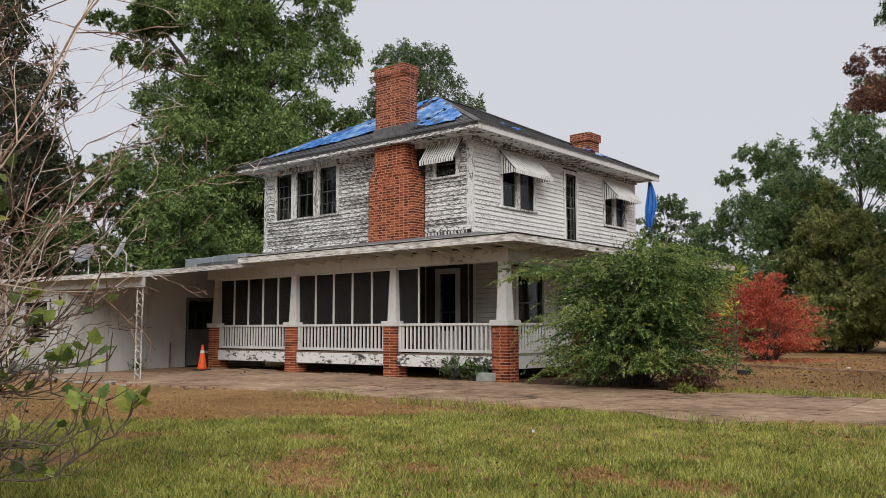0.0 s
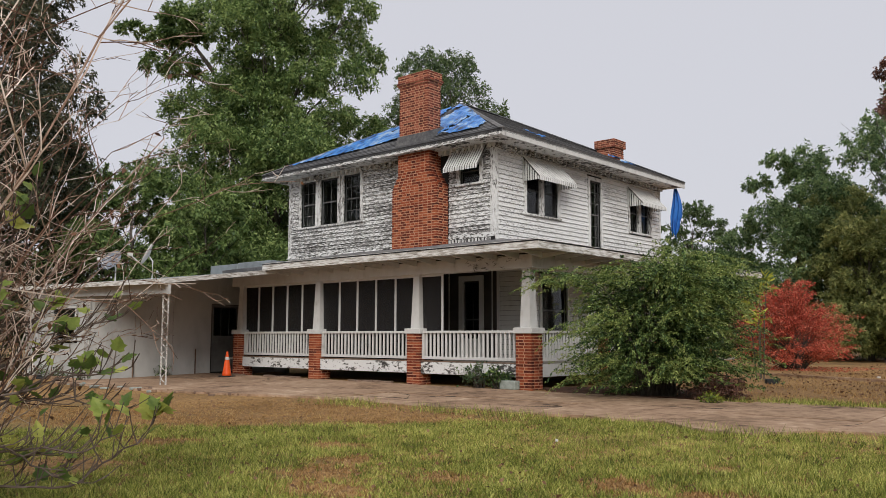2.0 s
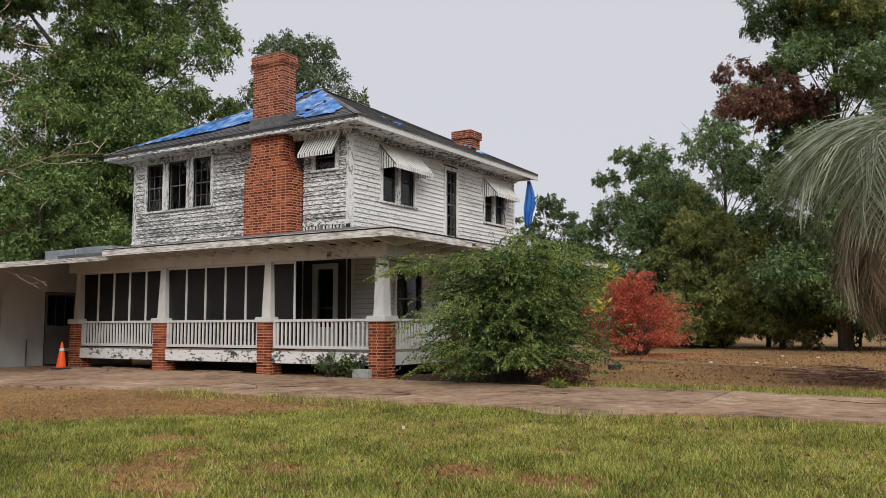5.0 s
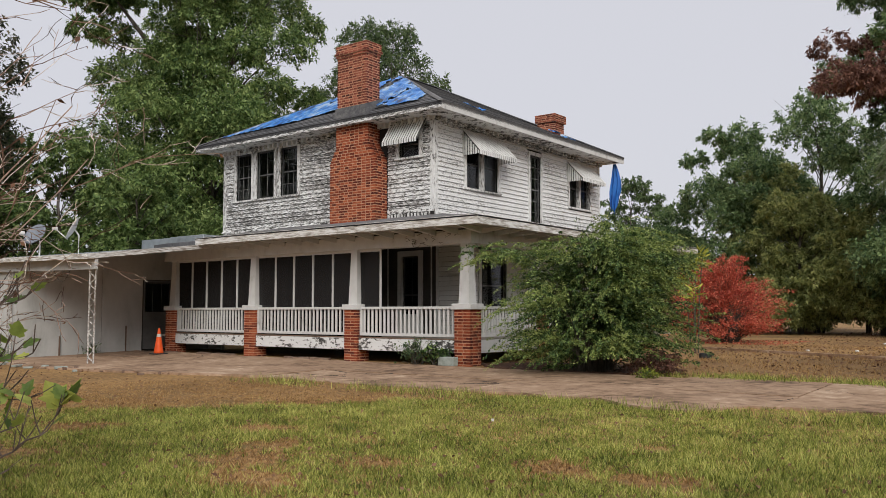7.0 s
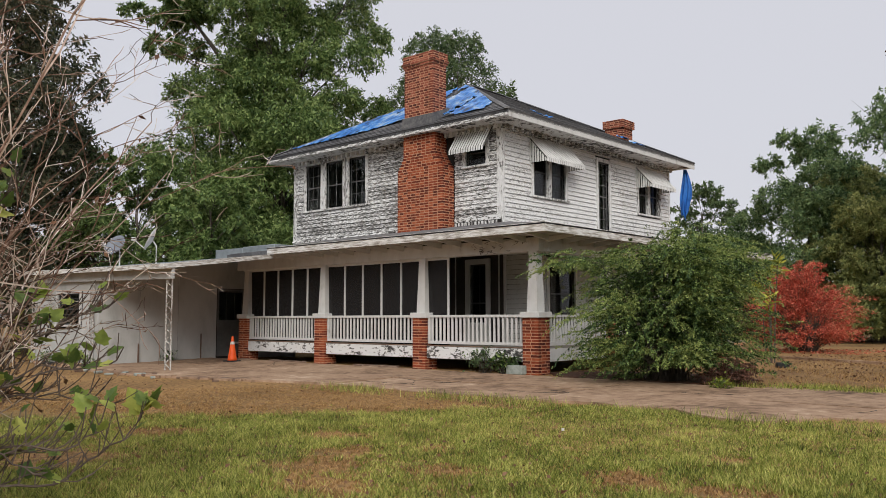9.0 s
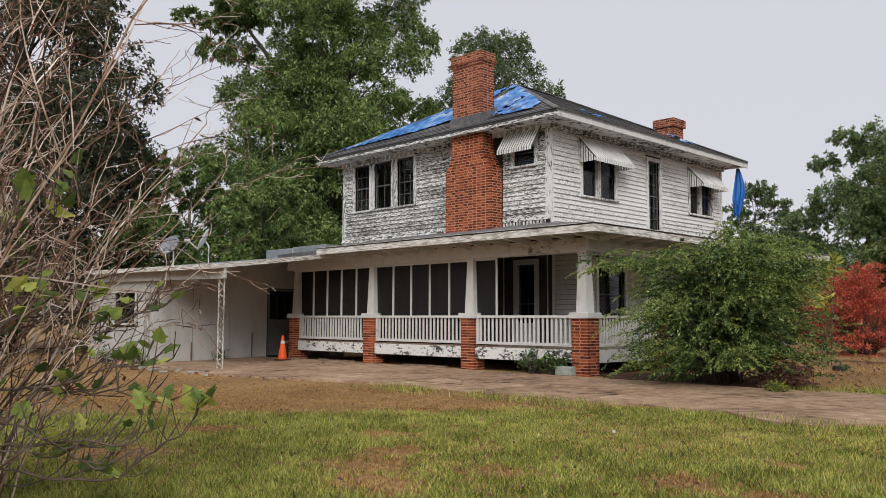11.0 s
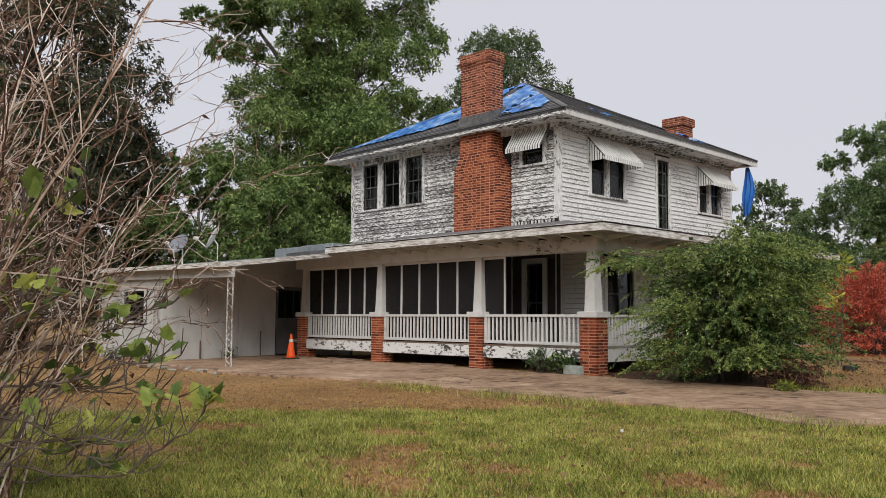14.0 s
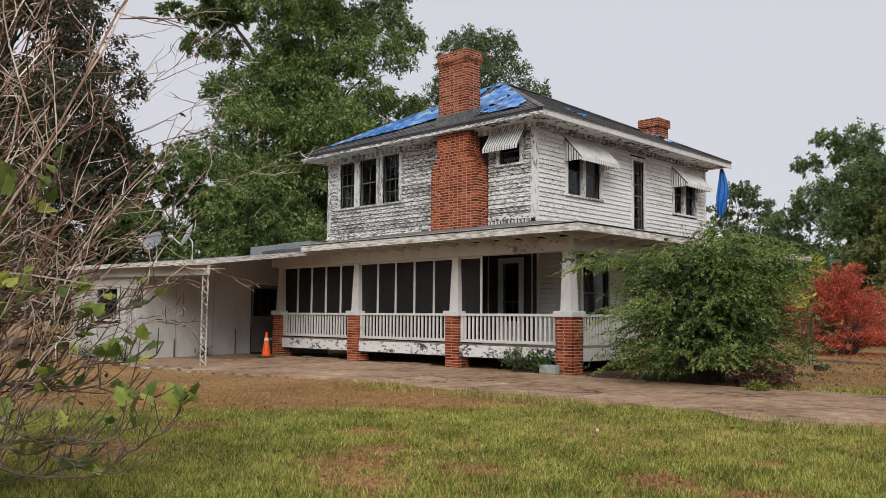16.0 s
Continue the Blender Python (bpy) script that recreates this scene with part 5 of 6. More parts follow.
def bare_shrub(x, y, z, seed, stems, tall):
    """A leafless thicket: steep stems that arch outwards and fork into fine crooked twigs."""
    rng = np.random.default_rng(seed)
    t = thing("bare_shrub", (x, y, z), "leafless brown shrub with tangled arching branches", "shrub")
    bm = bmesh.new()
    tips = []

    def grow_stem(p, d, pull, r, length, depth):
        r, length = float(r), float(length)
        k = (4, 5, 6, 9)[depth]
        pts, rr = [p], [r]
        for i in range(k):
            d = (d + Vector(rng.normal(size=3)) * (0.09 if depth == 3 else 0.14) + pull * (0.07 if depth == 3 else 0.03)).normalized()
            p = p + d * length / k
            pts.append(p)
            rr.append(r * (1 - 0.7 * (i + 1) / k) + 0.0011)
            if depth and i >= (2 if depth == 3 else 1) and rng.uniform() < 0.66:
                e = (d + Vector(rng.normal(size=3)) * 0.5).normalized()
                grow_stem(p, e, pull, rr[-1] * 0.6 + 0.001, length * rng.uniform(0.22, 0.42), depth - 1)
        tube(bm, pts, rr, 5 if r > 0.009 else 3)
        tips.append(p)

    for s in range(stems):
        a = rng.uniform(0, 6.283)
        out = 0.42 * rng.uniform(0.05, 1.0)
        side = Vector((math.cos(a), math.sin(a), 0))
        d = (side * out + Vector((0, 0, 1))).normalized()
        p = Vector((x + rng.uniform(-0.42, 0.42), y + rng.uniform(-0.42, 0.42), z - 0.03))
        grow_stem(p, d, side * rng.uniform(0.05, 0.6) - Vector((0, 0, rng.uniform(0, 0.1))), rng.uniform(0.006, 0.0135), tall * rng.uniform(0.55, 1.05), 3)
    # long shoots that have toppled towards the house
    for s in range(stems // 10):
        k = rng.uniform(0.15, 0.5)
        side = Vector((0.26 + rng.normal() * 0.2, 0.97, 0))
        d = (side * k + Vector((0, 0, 1))).normalized()
        p = Vector((x + rng.uniform(-0.4, 0.4), y + rng.uniform(-0.3, 0.5), z - 0.03))
        grow_stem(p, d, side * 0.45 - Vector((0, 0, rng.uniform(-0.1, 0.1))), rng.uniform(0.006, 0.011), tall * rng.uniform(0.4, 0.58), 3)
    tagged(part("stem_tangle", bm, M_twig, t), kind="stuff")
    pts = np.array([tips[i] for i in rng.choice(len(tips), min(420, len(tips)), replace=False)])
    finish("withered_foliage", quads_mesh("withered_foliage", leaf_quads(pts, 0.06, rng, 0.8)), L_dry, t)
    return t


x, y = at_bearing(76.3, 6.4)
bare_shrub(x, y, -0.1, 43, 100, 3.7)


# fig: low branches with upright spurs and a few lobed leaves
def fig_leaf_mesh():
    bm = bmesh.new()
    outline = [(0, 0), (0.2, -0.05), (0.42, 0.12), (0.34, 0.3), (0.5, 0.55), (0.3, 0.55), (0.22, 0.72), (0.0, 1.0)]
    outline += [(-px, py) for px, py in outline[-2:0:-1]]
    ring = [bm.verts.new((px, py, 0.12 * abs(px) - 0.18 * py * py)) for px, py in outline]
    mid = bm.verts.new((0, 0.42, -0.06))
    for p, q in zip(ring, ring[1:] + ring[:1]):
        bm.faces.new((mid, p, q))
    mesh = bpy.data.meshes.new("leaf")
    bm.to_mesh(mesh)
    bm.free()
    mesh.materials.append(L_fig)
    return mesh


# each limb: distance, then bearing and height of its joints
FIG_LIMBS = (
    (6.2, (69.5, 0.91), (67.7, 1.06), (65.9, 1.17), (63.8, 1.25)),
    (5.9, (70.7, 0.73), (66.2, 0.87), (63.3, 0.9)),
    (6.1, (72.2, 0.72), (69.1, 0.69), (66.1, 0.68), (64.2, 0.62)),
    (5.8, (71.5, 0.38), (68.6, 0.42), (65.7, 0.4), (63.6, 0.49)),
    (6.0, (73.8, 0.27), (70.2, 0.18), (66.1, 0.13), (64.4, 0.27), (62.5, 0.42), (60.8, 0.6)),
    (5.7, (74.0, 0.6), (70.9, 0.5), (68.6, 0.33), (65.9, 0.19)),
    (6.2, (72.4, 1.2), (69.2, 1.2), (67.5, 1.36)),
    (5.9, (73.8, 1.52), (72.7, 1.78), (71.8, 1.97)),
    (6.0, (72.6, 1.71), (70.2, 1.91), (68.9, 2.05)),
    (5.7, (73.3, 1.06), (72.1, 1.27), (71.0, 1.35)),
)


def fig(bearing, dist):
    rng = random.Random(8)
    bx, by = at_bearing(bearing, dist)
    t = thing("fig_sapling", (bx, by, -0.1), "straggling fig sapling with yellow-green lobed leaves", "sapling")
    leaf = fig_leaf_mesh()

    def put_leaf(q, low=0.07, high=0.135):
        ob = new("leaf", leaf)
        size = rng.uniform(low, high)
        ob.matrix_basis = Matrix.Translation(q) @ pose(0, 0, 0, rng.uniform(5, 85), rng.uniform(-35, 35), rng.uniform(0, 360)) @ Matrix.Diagonal((size, size, size, 1))
        adopt(ob, t)

    for reach, *joints in FIG_LIMBS + tuple((d + 0.15, *[(b + 0.9 + 0.5 * math.sin(3 * z + d), z * 0.9 + 0.1 * math.sin(b * 2.3 + d)) for b, z in knots[:3]]) for d, *knots in FIG_LIMBS):
        knots = [Vector((bx + rng.uniform(-0.15, 0.15), by + rng.uniform(-0.15, 0.15), -0.12))]
        for b, z in joints:
            ex, ey = at_bearing(b, reach + rng.uniform(-0.12, 0.12))
            knots.append(Vector((ex, ey, z)))
        pts = []
        for a, e in zip(knots, knots[1:]):
            for k in range(4):
                pts.append(a.lerp(e, k / 4) + Vector([rng.uniform(-0.018, 0.018) for _ in range(3)]))
        pts.append(knots[-1])
        n = len(pts)
        limb = part("branch", tube(bmesh.new(), pts, [0.011 - 0.007 * k / n for k in range(n)], 5), M_fig, t)
        along = (knots[-1] - knots[-2]).normalized()
        for k in range(4, n):
            for _ in range(rng.choice((1, 1, 2))):
                p = pts[k]
                ln = rng.uniform(0.07, 0.26)
                d = along * rng.uniform(0.2, 0.9) + Vector((rng.uniform(-0.5, 0.5), rng.uniform(-0.5, 0.5), rng.uniform(0.2, 0.9)))
                q = p + d.normalized() * ln
                mid = p.lerp(q, 0.5) - Vector((0, 0, ln * 0.12))
                part("twig", tube(bmesh.new(), [p, mid, q], [0.005, 0.004, 0.0035], 4), M_fig, limb)
                if rng.random() < 0.36:
                    put_leaf(q + Vector((0, 0, -0.02)))
                elif ln > 0.14:
                    e = q + (d + Vector((rng.uniform(-0.8, 0.8), rng.uniform(-0.8, 0.8), 0.6))).normalized() * ln * 0.5
                    part("twig", tube(bmesh.new(), [mid, mid.lerp(e, 0.5) - Vector((0, 0, 0.012)), e], [0.004, 0.0035, 0.003], 4), M_fig, limb)
        for k in range(2 if len(joints) < 6 else 5):
            put_leaf(pts[-1 - k % 2], *((0.1, 0.17) if len(joints) < 6 else (0.15, 0.2)))


fig(76, 6.2)


# palm with drooping silvery fronds over a skirt of dead ones
def frond_mesh(name, length, fall, mat, rng):
    quads = []
    n = 36
    prev = np.zeros(3)
    ang = 0.75
    spine = [prev]
    for i in range(n):
        ang -= fall / n
        prev = prev + np.array([math.cos(ang), 0, math.sin(ang)]) * length / n
        spine.append(prev)
    for i in range(3, n):
        p, d = spine[i], spine[i] - spine[i - 1]
        d = d / np.linalg.norm(d)
        ll = length * 0.4 * math.sin(math.pi * (0.12 + 0.82 * i / n)) * rng.uniform(0.85, 1.1)
        for s in (-1, 1):
            w_dir = d * 0.75 + np.array([0, s * 0.6, -0.35 + rng.uniform(-0.3, 0.3)])
            w_dir = w_dir / np.linalg.norm(w_dir)
            side = d * 0.02
            tip = p + w_dir * ll + np.array([0, 0, -0.25 * ll])
            mid = p + w_dir * ll * 0.55
            quads.append([p - side, p + side, mid + side, mid - side])
            quads.append([mid - side, mid + side, tip + side * 0.2, tip - side * 0.2])
        up = np.array([0, 0.016, 0])
        quads.append([spine[i - 1] - up, spine[i - 1] + up, p + up, p - up])
    mesh = quads_mesh(name, np.array(quads))
    mesh.materials.append(mat)
    return mesh


def palm(x, y, crown_z):
    rng = random.Random(5)
    t = thing("palm_tree", (x, y, 0), "palm with drooping silver-green fronds and a dry skirt", "tree")
    part("trunk", tube(bmesh.new(), [(x, y, -0.1), (x + 0.05, y, crown_z * 0.5), (x, y, crown_z)], [0.28, 0.24, 0.2], 12), M_bark, t)
    live = [frond_mesh("frond", 3.3, f, L_palm, rng) for f in (2.4, 2.8, 3.2)]
    dead = [frond_mesh("dry_frond", 2.9, f, L_palm_dry, rng) for f in (2.5, 2.9)]
    for k in range(30):
        ob = new("frond", live[k % 3])
        ob.matrix_basis = pose(x, y, crown_z, 0, rng.uniform(-32, 28), k * 137.5)
        adopt(ob, t)
    for k in range(44):
        ob = new("dry_frond", dead[k % 2])
        ob.matrix_basis = pose(x, y, crown_z - rng.uniform(0.2, 1.3), 0, rng.uniform(8, 45), k * 137.5 + 40)
        adopt(ob, t)


x, y = at_bearing(1.0, 16.5)
palm(x, y, 4.0)


# bare dark soil under the bush
bm = bmesh.new()
ring = [(2.2 + 2.15 * math.cos(k * 0.1309) * (1 + 0.07 * math.sin(k * 2.3) + 0.05 * math.sin(k * 5.1)), 0.7 + 1.3 * math.sin(k * 0.1309) * (1 + 0.05 * math.sin(k * 3.1) + 0.04 * math.sin(k * 4.7))) for k in range(48)]
prism(([(px, py, -0.1) for px, py in ring], [(px, py, ground_z(px, py) + 0.02) for px, py in ring]), bm)
M_soil = material("dark_leafy_soil", [(0.3, (0.035, 0.018, 0.012)), (0.5, (0.1, 0.05, 0.031)), (0.7, (0.2, 0.105, 0.062))], 14, 8, 0.95, bump=0.6)
tagged(part("soil_bed", bm, M_soil), "dark bare soil bed under the big bush", "soil bed", kind="structure")


# ==== tarps ====
def tarp(name, corners, label, n=26, m=18, rough=0.035, seed=1, hem=0.03, torn=1.0):
    """A rumpled sheet over four corners, with an uneven hem."""
    A, B, C, D = (Vector(c) for c in corners)
    bm = bmesh.new()
    normal = (B - A).cross(D - A).normalized()
    if normal.z < 0:
        normal = -normal
    rows = []
    for j in range(m + 1):
        row = []
        for i in range(n + 1):
            u, v = i / n, j / m
            p = A.lerp(B, u).lerp(D.lerp(C, u), v)
            q = p * 2.2 + Vector((seed * 7.3, 0, 0))
            h = abs(noise.noise(q)) + 0.6 * abs(noise.noise(q * 2.7))
            edge = min(i, n - i, j, m - j)
            off = Vector((noise.noise(q * 3), noise.noise(q * 3 + Vector((9, 0, 0))), 0)) * hem * (3 if edge == 0 else 0.3)
            row.append(bm.verts.new(p + off + normal * (0.012 + rough * 1.6 * h)))
        rows.append(row)
    for r0, r1 in zip(rows, rows[1:]):
        for i in range(n):
            q = r0[i].co
            if noise.noise(Vector((q.x * 1.6 + seed, q.y * 1.1, 4.0))) + 0.4 * noise.noise(Vector((q.x * 5, q.y * 4, seed))) < torn:
                bm.faces.new((r0[i], r0[i + 1], r1[i + 1], r1[i]))
    t = part(name, bm, M_tarp, None, "", True)
    s = t.modifiers.new("thick", "SOLIDIFY")
    s.thickness = 0.004
    return tagged(t, label, "tarp")


K_F = (RIDGE[0][2] - RZ) / (RIDGE[0][1] - RY0)
on_front = lambda px, py, d=0.03: (px, py, RZ + (py - RY0) * K_F + d)
tarp("tarp", [on_front(-11.4, 2.25, 0.05), on_front(-8.3, 2.45, 0.05), on_front(-6.2, 3.1, 0.05), on_front(-7.3, 5.8, 0.05)], "wrinkled blue tarp laid along the front roof hip", 60, 40, 0.035, 1, 0.02, torn=0.55)
tarp("tarp", [on_front(-5.7, 2.25, 0.05), on_front(-2.8, 2.15, 0.05), on_front(-6.0, 5.1, 0.05), on_front(-7.1, 5.95, 0.05)], "torn blue tarp over the front roof beside the chimney", 56, 44, 0.05, 2, 0.02, torn=0.36)
K_S = (RIDGE[0][2] - RZ) / (RX1 - RIDGE[0][0])
on_side = lambda px, py, d=0.06: (px, py, RZ + (RX1 - px) * K_S + d)
for y0, x0, ln in ((3.3, -2.5, 1.0), (8.6, -2.45, 0.8), (9.3, -3.3, 0.6)):
    tarp("tarp", [on_side(x0, y0), on_side(x0 - 0.05, y0 + ln), on_side(x0 - 0.3, y0 + ln * 0.8), on_side(x0 - 0.25, y0 + 0.1)], "small blue tarp scrap on the shingled side roof", 14, 8, 0.05, 5, torn=0.4)
# a torn strip gathered at the eave, with long hanging folds
bm = bmesh.new()
rows = []
for j in range(25):
    v = j / 24
    wide = 0.04 + 0.14 * math.sin(min(1.0, v * 1.5) * 1.5708) * (1 - 0.55 * max(0.0, v - 0.6) / 0.4)
    row = []
    for i in range(15):
        u = i / 14 * 2 - 1
        fold = 0.05 * math.sin(u * 7.5 + v * 1.6) * (0.3 + v)
        row.append(bm.verts.new((-2.4 + u * wide + 0.04 * math.sin(v * 5), 12.0 + u * wide * 0.4 + fold, 6.26 - 1.62 * v - 0.16 * v * math.sin(u * 4.3 + 1) * (1 if v > 0.7 else 0.3))))
    rows.append(row)
for r0, r1 in zip(rows, rows[1:]):
    for i in range(14):
        bm.faces.new((r0[i], r0[i + 1], r1[i + 1], r1[i]))
t = part("tarp", bm, M_tarp_torn, None, "", True)
t.modifiers.new("thick", "SOLIDIFY").thickness = 0.004
tagged(t, "torn blue tarp strip hanging in folds from the rear eave", "tarp")


# ==== lawn ====
def blades(name, label, count, seed, mat, low, high, width, want, bend=0.35, tuft=9):
    """Grass in small tufts over the front lawn where want(x, y) allows."""
    rng = np.random.default_rng(seed)
    got, have = [], 0
    while have < count // tuft:
        b = np.radians(rng.uniform(1, 77, 60000))
        d = np.sqrt(rng.uniform(5.2 ** 2, 16.5 ** 2, 60000))
        # more tufts near the verge, fewer far off
        keep = rng.uniform(size=60000) < np.clip(7.5 / d, 0, 1)
        p = np.stack([10.57 - d * np.sin(b), -14.75 + d * np.cos(b)], axis=1)[keep]
        p = p[want(p[:, 0], p[:, 1], rng)]
        got.append(p)
        have += len(p)
    c = np.concatenate(got)[:count // tuft]
    tall = rng.uniform(0.55, 1.0, len(c)) * (1 + 0.3 * patchy(c[:, 0], c[:, 1], 1.3, 3.0))
    c, tall = np.repeat(c, tuft, axis=0), np.repeat(tall, tuft)
    n = len(c)
    off = rng.normal(size=(n, 2)) * 0.022
    h = rng.uniform(low, high, n) * tall
    p = c + off
    zz = np.array([ground_z(0, v) for v in p[:, 1]]) - 0.025
    root = np.stack([p[:, 0], p[:, 1], zz], axis=1)
    a = rng.uniform(0, 6.283, n)
    side = np.stack([np.cos(a), np.sin(a), np.zeros(n)], axis=1) * (width * rng.uniform(0.6, 1.3, n))[:, None]
    lean = off * 14 + rng.normal(size=(n, 2)) * 0.5
    tip = root + np.concatenate([lean * (h * bend)[:, None], (h * rng.uniform(0.7, 1.0, n))[:, None]], axis=1)
    mesh = quads_mesh(name, np.stack([root - side, root + side, tip], axis=1))
    return tagged(finish(name, mesh, mat), label, "grass", kind="stuff")


def patchy(x, y, f, s):
    """A smooth field between about -1 and 1."""
    return (np.sin(x * f + 1.3 * np.sin(y * f * 0.7 + s) + s) + np.sin(y * f * 1.1 + 1.7 * np.sin(x * f * 0.6 + 2 * s)) + 0.7 * np.sin((x + y) * f * 1.9 + 3 * s)) / 2.7


# worn brown spots in the green
WORN = [(3.4, -8.6, 0.35), (4.3, -9.3, 0.4), (4.8, -8.5, 0.3), (5.7, -9.3, 0.45), (4.7, -10.05, 0.4), (7.05, -8.7, 0.35), (7.9, -8.75, 0.4), (7.4, -7.35, 0.25), (5.5, -10.6, 0.5), (1.6, -9.6, 0.5), (2.6, -11.2, 0.6)]


def greenness(x, y):
    """Above zero where the lawn is green: beyond a brown strip along the concrete and outside the worn spots."""
    left = x - 0.39 - 0.77 * (y + 8.59)
    front = (-5.1 - y) + np.clip((x - 1.4) * 0.7, 0, 1.6)
    v = np.clip(np.minimum(left, front) / 0.7, -1.6, 1.0)
    for cx, cy, r in WORN:
        v = v - 1.9 * np.exp(-((x - cx) ** 2 + (y - cy) ** 2) / (r * r))
    return v + 0.45 * patchy(x, y, 2.3, 2.0) + 0.4 * patchy(x, y, 6.1, 5.0)


def green_where(x, y, rng):
    return (greenness(x, y) + rng.normal(size=len(x)) * 0.35 > 0.05) & (y < drive_edge(x) + 0.05)


def dry_where(x, y, rng):
    return (y < drive_edge(x) - 0.05) & ((greenness(x, y) < 0.2) | (rng.uniform(size=len(x)) < 0.3))


L_grass = leaf_material("green_grass", (0.055, 0.075, 0.012), (0.245, 0.292, 0.046), (0.7, 0.67, 0.21), 0.35, 2.0)
L_straw = leaf_material("dry_grass", (0.14, 0.072, 0.025), (0.37, 0.205, 0.072), (0.6, 0.42, 0.19), 0.2, 0.5)
blades("green_grass", "patchy green lawn grass in front of the driveway", 270000, 71, L_grass, 0.035, 0.095, 0.005, green_where, 0.75)
blades("dry_grass", "short straw-coloured lawn grass", 130000, 72, L_straw, 0.015, 0.055, 0.005, dry_where, 1.0, 7)


def litter(name, label, count, seed, mat, size, x0, x1, y0, y1):
    rng = np.random.default_rng(seed)
    p = np.stack([rng.uniform(x0, x1, count), rng.uniform(y0, y1, count)], axis=1)
    p = p[(p[:, 1] < -4.4) | (p[:, 1] > -0.2)] if y0 < -4 else p
    z = np.array([ground_z(0, v) for v in p[:, 1]]) + 0.01
    c = np.concatenate([p, z[:, None]], axis=1)
    a = rng.uniform(0, 6.283, len(c))
    along = np.stack([np.cos(a), np.sin(a), np.full(len(c), 0.35)], axis=1) * 3
    return tagged(finish(name, quads_mesh(name, leaf_quads(c, size, rng, 0.0, 0.6, along)), mat), label, "leaf litter", kind="stuff")


litter("fallen_leaf_litter", "brown fallen leaves scattered over the lawn", 3500, 81, L_dry, 0.045, -16, 12, -14, -4.4)
litter("fallen_leaf_litter", "brown fallen leaves beyond the driveway", 8000, 82, L_dry, 0.07, 0.8, 18, -0.3, 34)
litter("fallen_leaf_litter", "red fallen leaves under the scarlet shrub", 900, 83, L_red, 0.07, -2.0, 2.4, 14.0, 18.5)

# dry grass beyond the driveway and a green fringe along it
def fringe(name, label, count, seed, mat, x0, x1, y0, y1, low, high, width):
    rng = np.random.default_rng(seed)
    p = np.stack([rng.uniform(x0, x1, count), rng.uniform(y0, y1, count)], axis=1)
    p = p[patchy(p[:, 0], p[:, 1], 1.8, seed) + rng.normal(size=count) * 0.4 > -0.2]
    n = len(p)
    root = np.concatenate([p, np.array([ground_z(0, v) for v in p[:, 1]])[:, None] - 0.02], axis=1)
    a, c, h = rng.uniform(0, 6.283, n), rng.uniform(0, 6.283, n), rng.uniform(low, high, n)
    side = np.stack([np.cos(a), np.sin(a), 0 * a], axis=1) * width
    tip = root + np.stack([np.cos(c) * h * 0.5, np.sin(c) * h * 0.5, h], axis=1)
    return tagged(finish(name, quads_mesh(name, np.stack([root - side, root + side, tip + side * 0.15, tip - side * 0.15], axis=1)), mat), label, "grass", kind="stuff")


fringe("grass_fringe", "green grass fringe along the driveway's far edge", 16000, 84, L_grass, 3.9, 18, -0.62, 0.35, 0.05, 0.14, 0.006)
fringe("grass_fringe", "straw-coloured grass beyond the driveway", 42000, 85, L_straw, 2.5, 20, 0.2, 16, 0.02, 0.07, 0.008)
fringe("grass_fringe", "green grass tufts along the driveway's near edge", 5000, 86, L_grass, -2, 14, -4.9, -4.15, 0.05, 0.17, 0.005)

# long low edging strip across the far lawn, and scattered debris
part("lawn_edging", prism(([(0.4, 11.1, -0.05), (9.5, 6.5, -0.05), (9.56, 6.6, -0.05), (0.46, 11.2, -0.05)],
                           [(0.4, 11.1, 0.05), (9.5, 6.5, 0.05), (9.56, 6.6, 0.05), (0.46, 11.2, 0.05)])), M_conc, None)
tagged(bpy.data.objects["lawn_edging"], "low concrete edging strip across the lawn", "edging", kind="structure")


def chunk(name, label, category, x, y, z, sx, sy, sz, turn, mat, group=""):
    bm = box(-sx / 2, sx / 2, -sy / 2, sy / 2, 0, sz, min(sx, sy, sz) * 0.18)
    for v in bm.verts:
        v.co += Vector((noise.noise(v.co * 9 + Vector((x, y, 0))), noise.noise(v.co * 9 + Vector((y, x, 3))), 0)) * min(sx, sy) * 0.12
    ob = part(name, bm, mat)
    ob.matrix_basis = pose(x, y, z, 0, 0, turn)
    return tagged(ob, label, category, group)


rng = random.Random(12)
for k in range(40):
    a = rng.uniform(-11.8, -4.2)
    b = float(drive_edge(a)) + rng.uniform(-0.3, 0.3)
    chunk("rubble", "broken grey concrete lump at the slab's edge", "rubble", a, b, ground_z(a, b) - 0.02, rng.uniform(0.05, 0.26), rng.uniform(0.05, 0.14), rng.uniform(0.03, 0.075), rng.uniform(0, 180), (M_conc, M_wood, M_block, M_wood)[k % 4], "rubble by the carport")
for k in range(9):
    a = rng.uniform(-10.3, -4.0)
    chunk("loose_board", "weathered board lying under the porch", "board", a, -0.25 + rng.uniform(-0.15, 0.1), 0.0, rng.uniform(0.35, 0.9), 0.14, 0.05, rng.uniform(-25, 25), M_wood, "boards under the porch")
chunk("brick_lump", "dark brick lying on the lawn", "brick", 2.94, 5.9, -0.02, 0.3, 0.16, 0.14, 30, M_rubber)
chunk("white_scrap", "white scrap lying in the grass", "scrap", 5.2, -6.8, -0.06, 0.03, 0.015, 0.03, 20, M_metal)
for k in range(7):
    a, b = rng.uniform(0.8, 9), rng.uniform(5, 20)
    chunk("white_scrap", "white litter scrap on the far lawn", "scrap", a, b, -0.02, 0.1, 0.07, 0.05, rng.uniform(0, 90), M_metal)
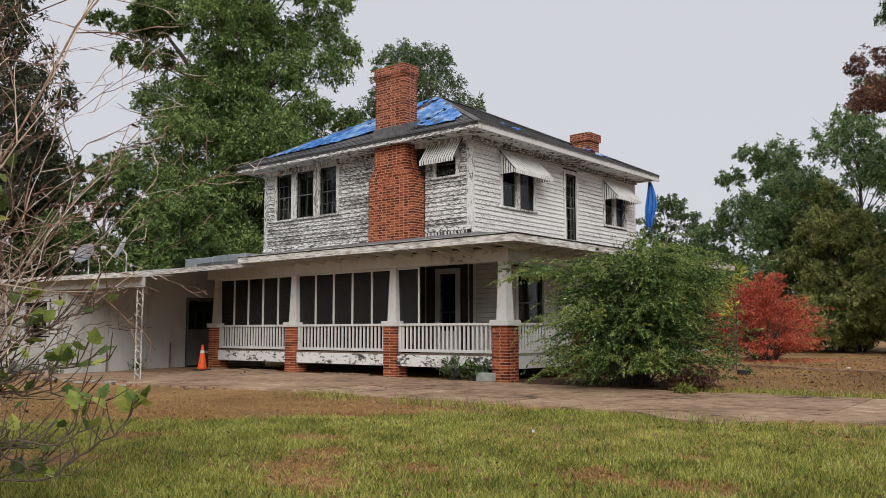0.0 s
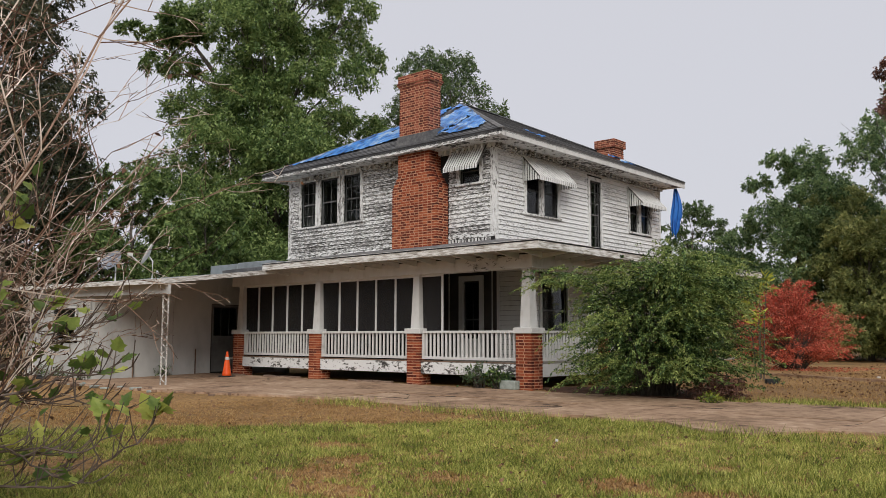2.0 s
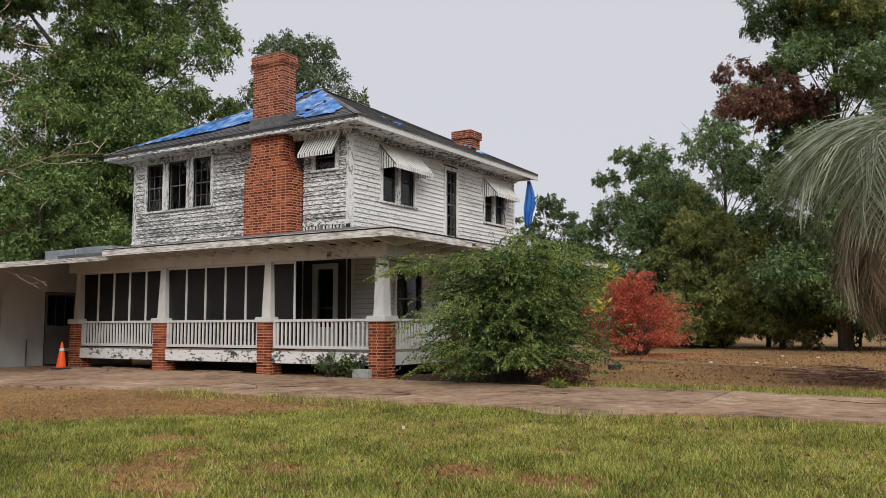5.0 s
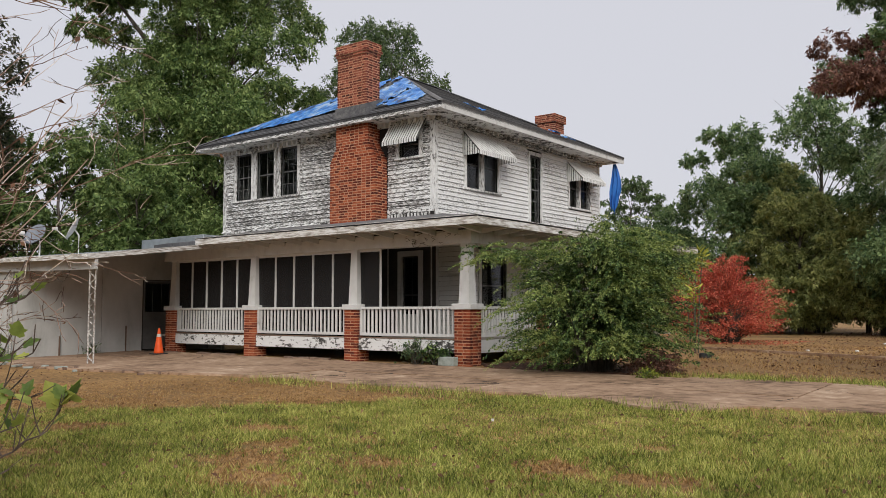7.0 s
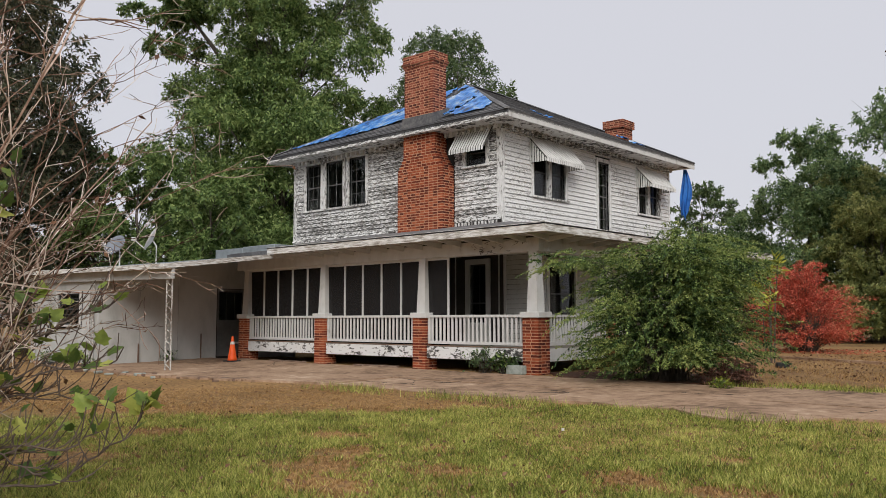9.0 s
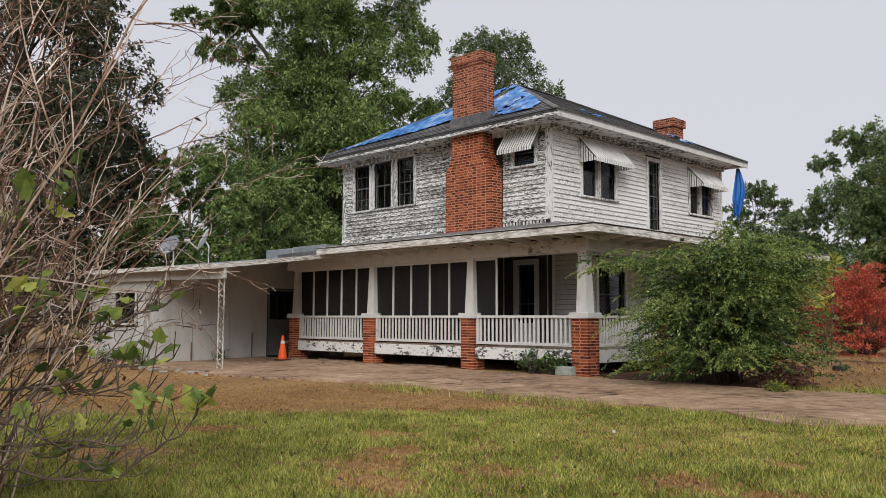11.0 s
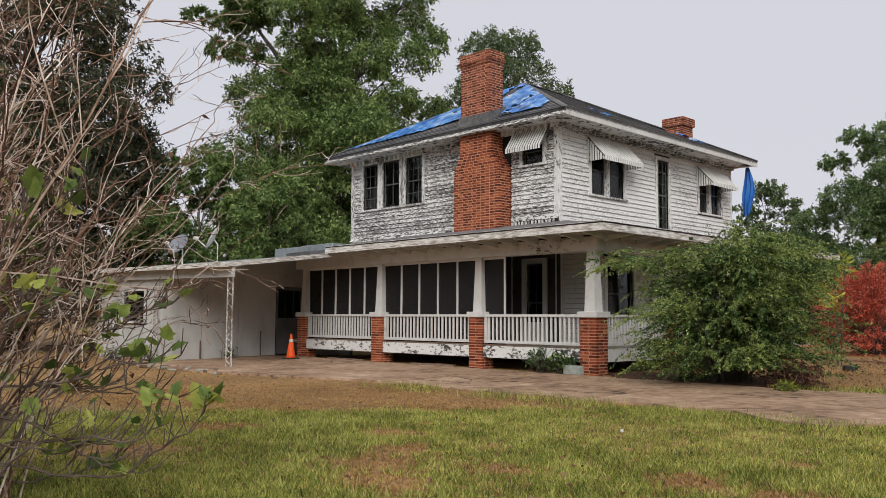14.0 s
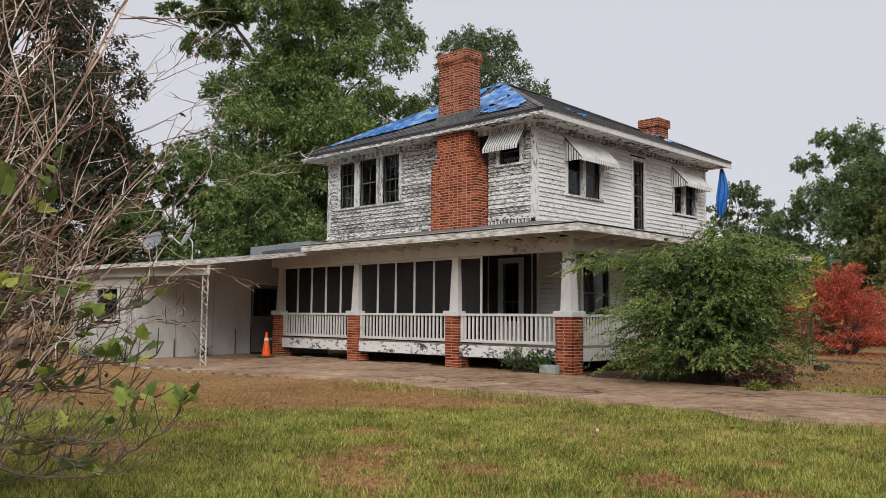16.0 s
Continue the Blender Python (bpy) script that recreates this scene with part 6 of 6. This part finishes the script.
for k in range(12):
    a, b = rng.uniform(-15.2, -12.2), -4.05 - rng.uniform(0, 0.45)
    chunk("rubble", "broken grey lump lying at the shed's foot", "rubble", a, b, ground_z(a, b) - 0.02, rng.uniform(0.12, 0.4), rng.uniform(0.08, 0.22), rng.uniform(0.05, 0.14), rng.uniform(0, 180), M_conc if k % 3 else M_rubber, "rubble by the shed")
for k, (a, b) in enumerate(((-14.6, -4.15), (-13.4, -4.2), (-12.2, -4.1), (-11.7, -1.9))):
    spray_bush("weed", "straggling green weed at the wall's foot", a, b, ground_z(a, b), 16, 90 + k, L_bush, 0.06, 16, 0.25, 0.42, 0.3)
# dry vine clinging to the porch beam
t = thing("dry_vine", (-0.9, 0.03, 2.8), "dry brown vine clinging to the porch beam", "vine")
for k in range(16):
    p = Vector((rng.uniform(-1.9, -0.3), 0.035, rng.uniform(2.68, 2.92)))
    pts = [p]
    for q in range(5):
        p = p + Vector((rng.uniform(-0.12, 0.12), rng.uniform(-0.012, 0.004), rng.uniform(-0.05, 0.05)))
        pts.append(p)
    part("tendril", tube(bmesh.new(), pts, [0.008, 0.007, 0.006, 0.005, 0.004, 0.003], 4), M_bark, t)
# heap of cut sticks
t = thing("brush_pile", (8.6, 3.4, 0), "grey heap of cut sticks on the lawn", "brush pile")
for k in range(70):
    a = rng.uniform(0, 6.283)
    c = Vector((8.6 + rng.gauss(0, 0.55), 3.4 + rng.gauss(0, 0.4), 0.03 + abs(rng.gauss(0, 0.1))))
    d = Vector((math.cos(a), math.sin(a), rng.uniform(-0.1, 0.15))) * rng.uniform(0.25, 0.6)
    part("stick", tube(bmesh.new(), [c - d, c + Vector((0, 0, 0.02)), c + d], [0.014, 0.017, 0.008], 4), M_twig, t)
# thin pipes and cables by the carport wall
for y, h in ((-2.75, 0.5), (-0.75, 0.75)):
    t = part("standpipe", tube(bmesh.new(), [(SX1 + 0.06, y, -0.05), (SX1 + 0.06, y, h)], [0.02, 0.018], 6), M_wood)
    tagged(t, "thin rusty pipe standing against the carport wall", "pipe")
pts = [(PX - 0.9 - 0.8 * k / 12, PY - 0.06, 2.2 - 0.3 * math.sin(k / 12 * 3.1416)) for k in range(13)]
t = part("hanging_cable", tube(bmesh.new(), pts, [0.007] * 13, 5), M_rubber)
tagged(t, "slack dark cable hanging from the carport beam", "cable")
